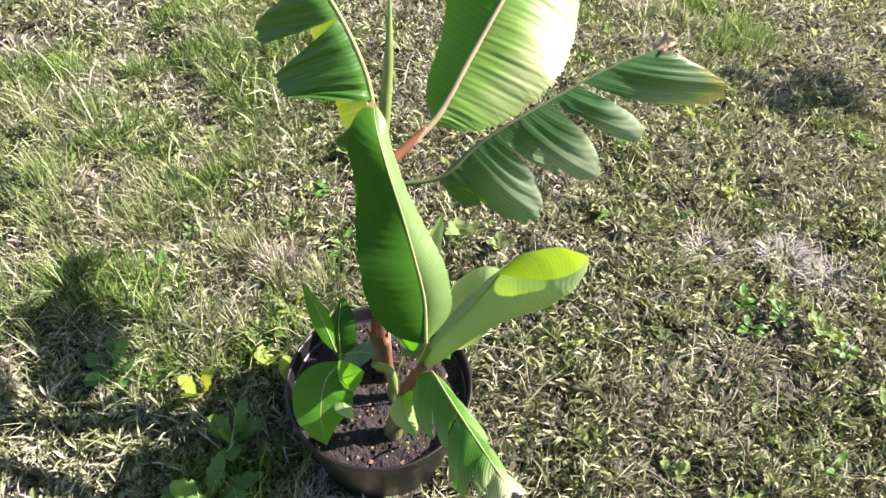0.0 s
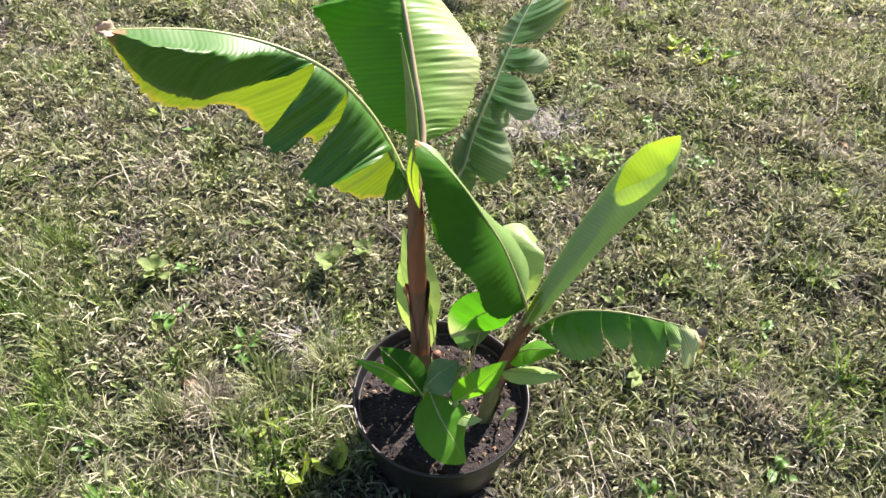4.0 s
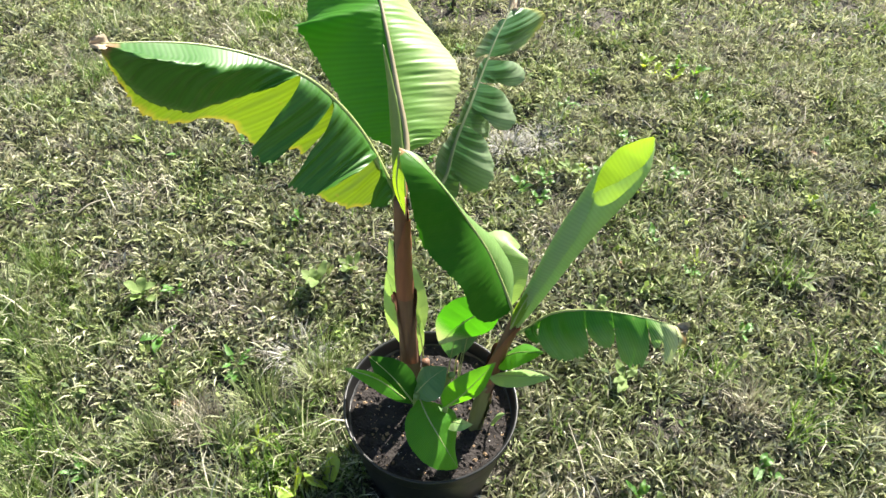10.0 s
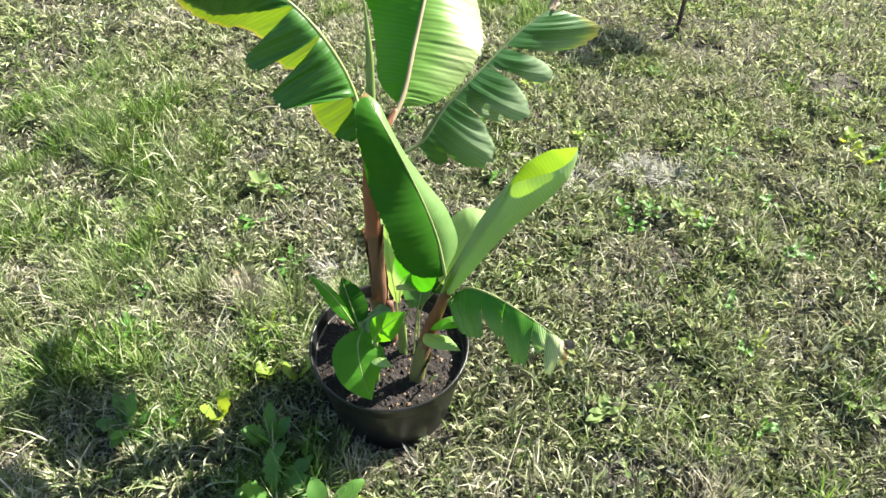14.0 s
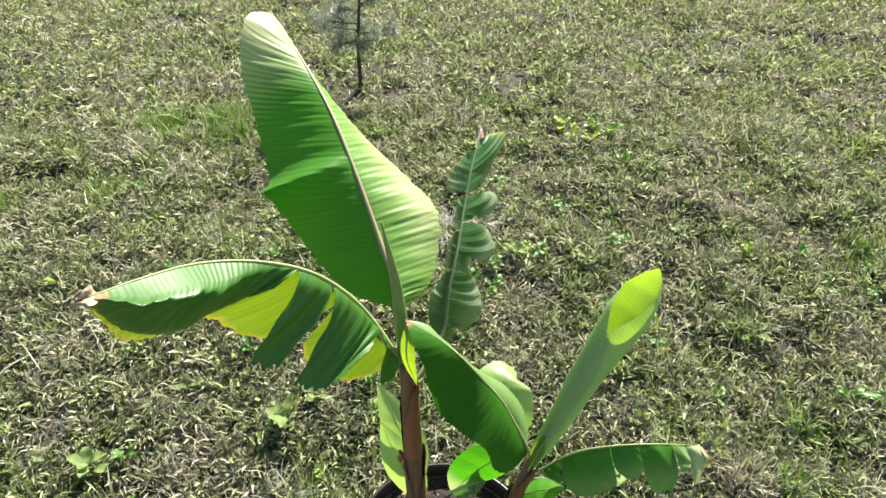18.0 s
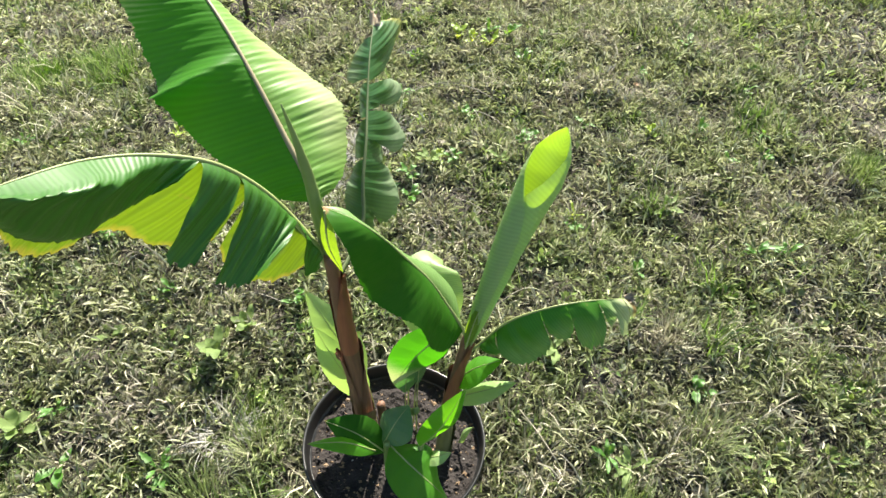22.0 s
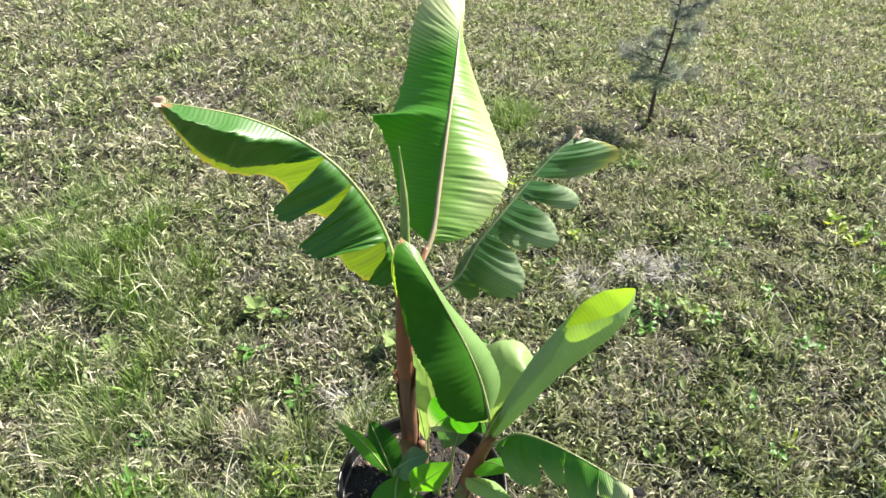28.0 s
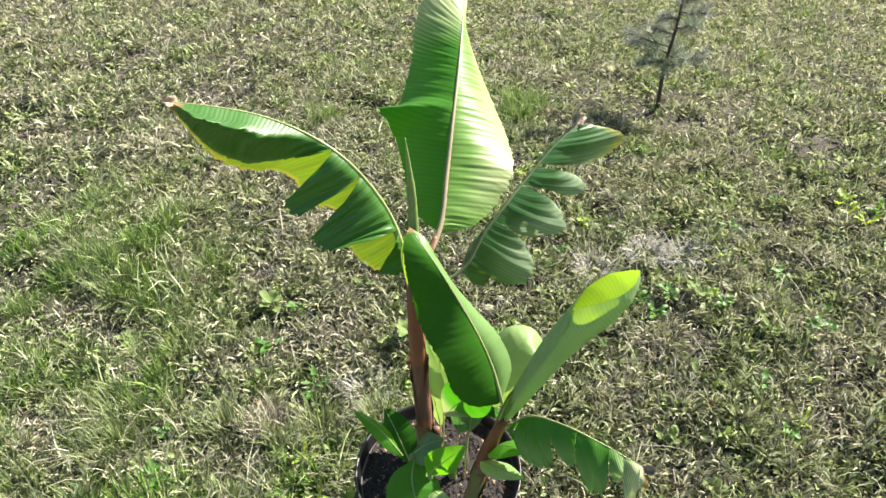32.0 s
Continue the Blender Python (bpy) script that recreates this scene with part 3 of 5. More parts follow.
# the big leaf
leaf(plant, "large broad green leaf with glossy ribbed halves",
     [(-0.06, 0.15, 0.755), (-0.085, 0.235, 0.825), (-0.11, 0.31, 0.885), (-0.145, 0.41, 0.95), (-0.19, 0.52, 0.995), (-0.242, 0.645, 1.025)],
     [(-0.06, 0.15, 0.752), (-0.135, 0.19, 0.752), (-0.20, 0.265, 0.79), (-0.245, 0.318, 0.85), (-0.262, 0.39, 0.885), (-0.275, 0.45, 0.925), (-0.291, 0.505, 0.99), (-0.277, 0.57, 1.05), (-0.242, 0.645, 1.025)],
     [(-0.058, 0.155, 0.748), (-0.015, 0.19, 0.752), (0.012, 0.25, 0.775), (0.019, 0.305, 0.81), (-0.022, 0.38, 0.83), (-0.08, 0.44, 0.865), (-0.143, 0.49, 0.925), (-0.186, 0.53, 0.975), (-0.218, 0.60, 1.01), (-0.242, 0.645, 1.025)],
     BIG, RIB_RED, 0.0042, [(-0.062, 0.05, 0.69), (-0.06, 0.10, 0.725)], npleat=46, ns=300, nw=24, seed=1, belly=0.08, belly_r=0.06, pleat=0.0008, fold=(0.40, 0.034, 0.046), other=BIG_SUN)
# the torn leaf that arches over
leaf(plant, "arching torn leaf with yellow lower margin and brown tip",
     [(-0.075, 0.055, 0.745), (-0.105, 0.072, 0.81), (-0.145, 0.065, 0.89), (-0.19, 0.047, 0.952), (-0.24, 0.033, 0.985), (-0.30, 0.0, 1.02), (-0.35, -0.05, 1.05), (-0.386, -0.087, 1.067)],
     [(-0.08, 0.03, 0.735), (-0.145, -0.02, 0.80), (-0.25, -0.015, 0.86), (-0.328, -0.012, 0.92), (-0.37, -0.05, 0.98), (-0.388, -0.09, 1.06)],
     [(-0.07, 0.065, 0.73), (-0.148, 0.06, 0.7), (-0.197, 0.065, 0.717), (-0.225, 0.07, 0.804), (-0.277, 0.075, 0.8), (-0.304, 0.08, 0.814), (-0.323, 0.075, 0.844), (-0.351, 0.066, 0.858), (-0.383, 0.03, 0.872), (-0.402, -0.006, 0.908), (-0.398, -0.05, 0.98), (-0.388, -0.09, 1.06)],
     DEEP, RIB, 0.0042, [(-0.062, 0.048, 0.69), (-0.066, 0.05, 0.71)],
     strips_l=[(0.0, 0.12, 0.0, 0.0, [(-0.08, 0.03, 0.735), (-0.105, 0.005, 0.752)]),
               (0.13, 0.365, 0.0, 0.0, [(-0.150, -0.018, 0.812), (-0.185, -0.026, 0.800), (-0.219, -0.024, 0.811)]),
               (0.37, 0.485, 0.0, 0.0, [(-0.232, -0.026, 0.856), (-0.250, -0.026, 0.858), (-0.265, -0.021, 0.871)]),
               (0.49, 1.0, 0.0, 0.0, [(-0.221, 0.017, 0.954), (-0.28, 0.018, 0.931), (-0.342, 0.001, 0.917), (-0.363, -0.032, 0.944), (-0.383, -0.046, 0.969), (-0.389, -0.068, 1.018), (-0.388, -0.09, 1.062)])],
     strips_r=[(0.0, 0.3, 0.0, 0.0), (0.31, 1.0, 0.0, 0.0)], npleat=24, ns=150, nw=18, seed=2, tip=0.9, up=(-0.2, -1, 0.3), belly=0.12, belly_r=0.02, blunt=0.03, taper=0.03, pleat=0.0028, crown=0.5, other=GREEN_Y, shelf=(0.036, 0.56, 0.040), ragged=0.03)
# the leaf of the shorter stem that hangs across the front
leaf(plant, "broad green leaf with rolled tip hanging across the front",
     [(0.136, 0.008, 0.53), (0.11, 0.022, 0.593), (0.08, 0.023, 0.665), (0.045, 0.025, 0.725), (0.01, 0.025, 0.782), (-0.025, 0.032, 0.82), (-0.062, 0.05, 0.838)],
     [(0.13, 0.0, 0.525), (0.10, -0.025, 0.53), (0.065, -0.045, 0.575), (0.045, -0.046, 0.64), (0.011, -0.032, 0.668), (-0.018, -0.013, 0.693), (-0.034, -0.003, 0.744), (-0.043, -0.003, 0.80), (-0.056, 0.02, 0.83), (-0.062, 0.05, 0.838)],
     [(0.136, 0.015, 0.535), (0.136, 0.05, 0.572), (0.106, 0.064, 0.63), (0.060, 0.056, 0.690), (0.024, 0.048, 0.740), (-0.010, 0.046, 0.795), (-0.034, 0.05, 0.826), (-0.062, 0.05, 0.838)],
     GREEN, RIB, 0.0026, [(0.146, 0.004, 0.49)], npleat=28, ns=140, nw=20, seed=3, up=(0, -1, 0.6), belly=0.10, other=GREEN_P, pleat=0.0003, ragged=0.02)
# the torn leaf at the back
leaf(plant, "narrow back leaf torn into rounded lobes",
     [(0.0, 0.12, 0.705), (0.02, 0.175, 0.76), (0.04, 0.225, 0.797), (0.057, 0.28, 0.825), (0.08, 0.35, 0.86), (0.108, 0.425, 0.885)],
     [(-0.01, 0.13, 0.68), (-0.012, 0.185, 0.715), (0.01, 0.235, 0.745), (0.03, 0.295, 0.775), (0.05, 0.375, 0.82), (0.10, 0.428, 0.885)],
     [(0.02, 0.16, 0.615), (0.058, 0.235, 0.618), (0.080, 0.292, 0.645), (0.096, 0.338, 0.693), (0.106, 0.375, 0.742), (0.124, 0.425, 0.772), (0.152, 0.485, 0.79), (0.166, 0.49, 0.822), (0.115, 0.428, 0.885)],
     DARK, RIB_D, 0.0032, [(-0.06, 0.045, 0.68), (-0.03, 0.08, 0.69)],
     strips_r=[(0.0, 0.10, 0.0, 0.22), (0.102, 0.30, 0.0, 0.0, [(0.045, 0.190, 0.606), (0.094, 0.248, 0.626), (0.102, 0.278, 0.668)]), (0.302, 0.39, 0.0, 0.16),
               (0.394, 0.52, 0.0, 0.0, [(0.100, 0.284, 0.684), (0.126, 0.318, 0.700), (0.126, 0.345, 0.744)]), (0.524, 0.56, 0.0, 0.25),
               (0.562, 0.645, 0.0, 0.0, [(0.122, 0.352, 0.748), (0.141, 0.382, 0.762), (0.140, 0.400, 0.788)]), (0.665, 1.0, 0.0, -0.12, 0.67, 1.0)],
     strips_l=[(0.0, 0.3, 0.0, 0.0), (0.31, 0.48, 0.0, 0.3), (0.49, 0.66, 0.0, 0.5), (0.68, 0.90, 0.0, -0.25)], npleat=26, ns=140, nw=16, seed=4, tip=1.0, taper=0.20, blunt=0.26, deep=2.2, ragged=0.04, pleat=0.0014)
tv, tf = tube([(-0.062, 0.046, 0.70), (-0.061, 0.085, 0.719), (-0.061, 0.115, 0.735), (-0.061, 0.14, 0.750)], [0.0085, 0.0078, 0.0066, 0.0045], 10, 18, 0.85, 0.03, 6)
mesh_object("leaf_stalk", tv, tf, RED, plant, "reddish stalk of the broad leaf")
# spear
tv, tf = tube([(-0.06, 0.05, 0.70), (-0.066, 0.07, 0.80), (-0.074, 0.085, 0.90), (-0.087, 0.096, 0.98)], [0.009, 0.010, 0.007, 0.001], 10, 30, 1.0, 0.08, 5)
mesh_object("leaf_spear", tv, tf, STALK, plant, "tightly rolled new leaf standing upright")
# right low leaf
leaf(plant, "low sideways leaf with ragged drooping margin and brown tip",
     [(0.164, -0.007, 0.493), (0.21, -0.03, 0.575), (0.272, -0.046, 0.605), (0.34, -0.05, 0.60), (0.412, -0.048, 0.577)],
     [(0.17, -0.03, 0.47), (0.20, -0.06, 0.475), (0.262, -0.070, 0.502), (0.322, -0.080, 0.518), (0.380, -0.086, 0.530), (0.424, -0.074, 0.545)],
     [(0.17, 0.015, 0.46), (0.24, 0.008, 0.485), (0.32, 0.002, 0.50), (0.39, -0.014, 0.522), (0.430, -0.028, 0.542)],
     RAGGED, RIB, 0.0026, [(0.14, 0.0, 0.46)],
     strips_l=[(0.0, 0.17, 0.0, 0.42), (0.172, 0.46, 0.0, 0.02), (0.462, 0.60, -0.006, 0.20), (0.602, 0.78, 0.008, -0.04), (0.782, 0.86, -0.008, 0.26), (0.862, 0.95, 0.010, -0.04), (0.952, 1.0, -0.004, 0.15)],
     strips_r=[(0.0, 0.66, 0.0, 0.0), (0.662, 0.80, 0.010, 0.2), (0.802, 0.92, -0.008, -0.05), (0.922, 1.0, 0.010, 0.1)],
     npleat=9, ns=150, nw=20, seed=6, tip=0.8, taper=0.28, blunt=0.14, deep=4.0, belly=0.14, belly_r=0.0, pleat=0.0036, ragged=0.05)


def rolled_leaf():
    """The half-unrolled leaf: a sheet wound into a cone, open towards its tip."""
    s = np.linspace(0, 1, 60)
    ax = curve([(0.146, 0.006, 0.49), (0.185, 0.018, 0.60), (0.225, 0.036, 0.70), (0.275, 0.06, 0.79), (0.318, 0.086, 0.858)], s)
    rad = np.interp(s, [0, 0.12, 0.4, 0.62, 0.8, 0.90, 0.97, 1], [0.010, 0.016, 0.024, 0.030, 0.036, 0.030, 0.014, 0.002])
    wrap = np.interp(s, [0, 0.58, 0.68, 0.8, 0.92, 1], [440, 430, 400, 300, 215, 150])
    t = np.gradient(ax, axis=0)
    t /= np.linalg.norm(t, axis=1)[:, None]
    a = np.cross(t, (0.0, 0.0, 1.0))
    a /= np.linalg.norm(a, axis=1)[:, None]
    b = np.cross(a, t)
    nw = 44
    w = np.linspace(0, 1, nw)
    ang = np.radians(232.0 + 26 * np.clip(s * 3 - 1.6, 0, 1))[:, None] + np.radians(wrap)[:, None] * (w[None] - 0.45)
    rr = rad[:, None] * (1 - 0.12 * w[None]) * (1 + 0.03 * np.sin(7 * s[:, None] + 9 * w[None]) * np.clip(s[:, None] * 2 - 0.9, 0, 1))
    p = ax[:, None] + rr[..., None] * (np.cos(ang)[..., None] * a[:, None] + np.sin(ang)[..., None] * b[:, None])
    f = [(i * nw + j, (i + 1) * nw + j, (i + 1) * nw + j + 1, i * nw + j + 1) for i in range(59) for j in range(nw - 1)]
    S, W = np.meshgrid(s * 0.9, np.abs(w * 2 - 1) * 0.8, indexing="ij")
    return p.reshape(-1, 3), f, np.stack([S, W], -1).reshape(-1, 2)


rv, rf, ruv = rolled_leaf()
mesh_object("rolled_leaf", rv, rf, ROLLED, plant, "half-rolled bright young leaf glowing in the sun", uvs=ruv)


def small(label, mid, wide, material, seed, sag=0.25, up=(0, 0, 1), stalk=None, rib_r=0.0014, strips=WHOLE):
    """A small leaf from its midrib and its half width."""
    m = np.asarray(mid, float)
    s = np.linspace(0, 1, 7)
    c = curve(m, s)
    t = np.gradient(c, axis=0)
    side = np.cross(t, np.array(up, float))
    side /= np.linalg.norm(side, axis=1)[:, None] + 1e-9
    prof = wide * np.array([0.12, 0.72, 0.98, 1.0, 0.82, 0.45, 0.0])
    down = np.cross(side, t)
    down /= np.linalg.norm(down, axis=1)[:, None] + 1e-9
    left = c - side * prof[:, None] - down * (sag * prof)[:, None]
    right = c + side * prof[:, None] - down * (sag * prof)[:, None]
    return leaf(plant, label, [tuple(q) for q in m], [tuple(q) for q in left], [tuple(q) for q in right], material, RIB, rib_r, stalk,
                strips_l=strips, strips_r=strips, npleat=14, pleat=0.0009, ns=40, nw=9, seed=seed, up=up, ragged=0.015)


small("narrow pointed young leaf", [(-0.047, -0.06, 0.323), (-0.10, -0.06, 0.385), (-0.16, -0.06, 0.414)], 0.017, FRESH, 11, 0.5)
small("broad upright green leaf of a sucker", [(-0.03, -0.06, 0.31), (-0.075, -0.035, 0.36), (-0.123, 0.0, 0.37)], 0.034, GREEN, 12, 0.2, up=(0, -0.7, 0.7))
small("bluish leaf of a sucker", [(-0.03, -0.055, 0.33), (-0.002, -0.04, 0.365), (0.03, -0.02, 0.38)], 0.036, BLOOM, 13, 0.3)
small("drooping bright green leaf over the soil", [(-0.018, -0.064, 0.331), (0.0, -0.105, 0.338), (0.034, -0.14, 0.30), (0.063, -0.15, 0.238)], 0.053, FRESH, 14, 0.15)
small("upright bright green leaf", [(0.03, -0.09, 0.35), (0.062, -0.105, 0.425), (0.112, -0.087, 0.50)], 0.028, FRESH, 15, 0.35, up=(0.3, -0.6, 0.7))
small("pale green low leaf", [(0.12, 0.0, 0.38), (0.16, -0.015, 0.435), (0.203, -0.027, 0.455)], 0.03, FRESH, 16, 0.3)
small("low leaf with a brown withered end", [(0.11, -0.02, 0.36), (0.165, -0.05, 0.41), (0.219, -0.063, 0.43)], 0.022, PALE, 17, 0.3)
small("tiny pale leaf at the soil", [(0.125, -0.03, 0.20), (0.138, -0.032, 0.24), (0.152, -0.034, 0.255)], 0.010, PALE, 18, 0.3)
small("pale leaf behind the stems", [(0.095, 0.06, 0.43), (0.108, 0.11, 0.515), (0.126, 0.155, 0.55), (0.158, 0.185, 0.51)], 0.060, PALE, 19, 0.12, up=(-0.2, -0.45, 0.87), stalk=[(0.045, 0.05, 0.20), (0.05, 0.055, 0.32)])
small("pale yellowish leaf behind the stem", [(-0.03, 0.09, 0.33), (-0.07, 0.15, 0.42), (-0.105, 0.215, 0.482)], 0.036, PALE, 20, 0.2, up=(-0.3, -0.6, 0.7), stalk=[(-0.02, 0.06, 0.18)])
small("pale yellowish leaf beside the stem", [(-0.035, 0.08, 0.26), (-0.075, 0.11, 0.37), (-0.104, 0.15, 0.45)], 0.036, PALE, 21, 0.2, up=(-0.3, -0.7, 0.6), stalk=[(-0.02, 0.06, 0.18)])
small("bluish upright leaf between the stems", [(0.035, 0.03, 0.34), (0.045, 0.035, 0.42), (0.062, 0.045, 0.47)], 0.03, BLOOM, 24, 0.25, up=(0, -0.9, 0.4), stalk=[(0.03, 0.01, 0.2)])
small("small pale leaf low on the shoot", [(0.03, -0.085, 0.30), (0.06, -0.105, 0.325), (0.085, -0.10, 0.315)], 0.016, PALE, 25, 0.3)
small("dark drooping leaf behind the stems", [(0.07, 0.05, 0.40), (0.085, 0.075, 0.42), (0.105, 0.085, 0.37)], 0.035, GREEN, 26, 0.2, stalk=[(0.05, 0.04, 0.2)])
small("torn green leaf under the broad one", [(0.115, 0.012, 0.535), (0.075, 0.012, 0.50), (0.040, 0.014, 0.455), (0.012, 0.018, 0.395)], 0.046, BIG, 23, 0.12, up=(0.2, -0.9, 0.5))
small("dark narrow leaf between the stems", [(0.06, 0.03, 0.36), (0.07, 0.04, 0.46), (0.075, 0.05, 0.52)], 0.02, BLOOM, 22, 0.3, up=(0, -1, 0.3), stalk=[(0.05, 0.02, 0.18)])
small("yellow-green rolled back tip of the hanging leaf", [(-0.060, 0.040, 0.838), (-0.063, 0.022, 0.785), (-0.050, 0.012, 0.735)], 0.011, YELLOW, 27, 0.35, up=(-0.5, -0.85, 0.1))
small("yellow-green sheath at the foot of the rolled leaf", [(0.138, -0.006, 0.490), (0.151, -0.002, 0.545), (0.172, 0.006, 0.600)], 0.010, YELLOW, 28, 0.4, up=(-0.5, -0.8, 0.3))
for pts, rad, m in (([(-0.020, -0.055, 0.165), (-0.024, -0.057, 0.25), (-0.025, -0.06, 0.34)], [0.010, 0.009, 0.006], STALK),
                    ([(0.030, 0.01, 0.165), (0.030, 0.006, 0.30), (0.040, -0.03, 0.37)], [0.011, 0.010, 0.007], STALK),
                    ([(-0.010, 0.03, 0.165), (-0.012, 0.028, 0.26), (-0.014, 0.026, 0.33)], [0.012, 0.010, 0.008], SHEATH),
                    ([(0.02, -0.08, 0.165), (0.025, -0.083, 0.26), (0.032, -0.086, 0.35)], [0.008, 0.007, 0.005], STALK)):
    tv, tf = tube(pts, rad, 10, 14, 0.9, 0.04, 9)
    mesh_object("sucker_stem", tv, tf, m, plant, "short stem of a side shoot")


# ---- grass ----
def lushness(x, y):
    """Where the lawn is green (near 1) and where it is dry (near 0)."""
    side = np.clip((-0.62 - x - 0.25 * (y - 0.4)) / 0.4, 0, 1) * np.clip(1.4 - y, 0, 1)
    f = 0.30 * field(x, y, 1.1, 31) + 0.45 * field(x, y, 3.3, 32) + 0.40 * field(x, y, 8.0, 33)
    shade = np.exp(-((x + 0.38) ** 2 / 0.12 + (y + 0.34) ** 2 / 0.025)) + np.exp(-((x + 0.10) ** 2 / 0.03 + (y + 0.32) ** 2 / 0.02))
    far = np.clip((y - 3.0) / 3.0, 0, 1) * 0.12 - 0.5 * np.clip((x - 0.05) / 0.4, 0, 1) * np.clip(1.0 - y, 0, 1)
    return np.clip(3.0 * (f - 0.56) + 0.50 * side + 0.75 * shade + far, 0, 1)


def blade_mat(name, stops, share, through, gloss=0.42, sheen=0.5):
    m, nt, bsdf, out = mat(name)
    g = nt.nodes.new("ShaderNodeNewGeometry")
    fac = nt.nodes.new("ShaderNodeMix")
    fac.inputs[0].default_value = 0.42
    nt.links.new(g.outputs["Random Per Island"], fac.inputs[2])
    nt.links.new(ramp(nt, noise_tex(nt, 26.0, 2.0), [(0.3, (0, 0, 0)), (0.7, (1, 1, 1))]), fac.inputs[3])
    col = ramp(nt, fac.outputs[0], [(0.30 + 0.40 * p, c) for p, c in stops])
    # patches of fresher and of drier growth, some hand-breadths across
    n1 = ramp(nt, noise_tex(nt, 4.5, 3.0), [(0.36, (0, 0, 0)), (0.64, (1, 1, 1))])
    fresh = mixc(nt, 1.0, col, (0.86, 0.98, 0.74), "MULTIPLY")
    col = mixc(nt, n1, fresh, mixc(nt, 0.25, col, (0.50, 0.45, 0.37)))
    nt.links.new(col, bsdf.inputs["Base Color"])
    bsdf.inputs["Roughness"].default_value = gloss
    bsdf.inputs["Specular IOR Level"].default_value = sheen
    thin(m, nt, bsdf, out, mixc(nt, 0.35, col, through), share)
    return m


GRASS = blade_mat("green_grass", [(0.0, (0.035, 0.065, 0.015)), (0.35, (0.11, 0.18, 0.042)), (0.7, (0.20, 0.27, 0.085)), (1.0, (0.34, 0.37, 0.19))], 0.30, (0.34, 0.48, 0.07), 0.5, 0.24)
TURF = blade_mat("mown_turf", [(0.0, (0.055, 0.066, 0.034)), (0.25, (0.16, 0.19, 0.095)), (0.5, (0.31, 0.355, 0.18)), (0.75, (0.46, 0.46, 0.29)), (1.0, (0.65, 0.615, 0.51))], 0.34, (0.48, 0.51, 0.20), 0.55, 0.22)
LITTER = blade_mat("dead_litter", [(0.0, (0.075, 0.064, 0.054)), (0.35, (0.22, 0.195, 0.158)), (0.7, (0.42, 0.38, 0.31)), (1.0, (0.64, 0.61, 0.53))], 0.18, (0.45, 0.41, 0.31), 0.6, 0.2)
LUSH = blade_mat("lush_grass", [(0.0, (0.028, 0.07, 0.012)), (0.4, (0.075, 0.16, 0.022)), (0.75, (0.14, 0.25, 0.04)), (1.0, (0.25, 0.34, 0.09))], 0.33, (0.27, 0.5, 0.03), 0.5, 0.22)
STRAW = blade_mat("dry_grass", [(0.0, (0.06, 0.052, 0.038)), (0.3, (0.21, 0.19, 0.14)), (0.65, (0.40, 0.37, 0.27)), (1.0, (0.62, 0.58, 0.47))], 0.2, (0.5, 0.47, 0.30), 0.55, 0.25)
BROAD = blade_mat("broad_weeds", [(0.0, (0.035, 0.075, 0.022)), (0.45, (0.10, 0.175, 0.045)), (0.8, (0.20, 0.29, 0.085)), (1.0, (0.32, 0.38, 0.14))], 0.32, (0.40, 0.55, 0.06), 0.5, 0.3)


def tri_object(name, V, T, material, label, category):
    me = bpy.data.meshes.new(name)
    me.vertices.add(len(V))
    me.vertices.foreach_set("co", V.astype(np.float32).ravel())
    me.loops.add(3 * len(T))
    me.loops.foreach_set("vertex_index", T.astype(np.int32).ravel())
    me.polygons.add(len(T))
    me.polygons.foreach_set("loop_start", np.arange(0, 3 * len(T), 3, dtype=np.int32))
    me.materials.append(material)
    me.update(calc_edges=True)
    return tagged(new(name, me), label, category, kind="stuff")


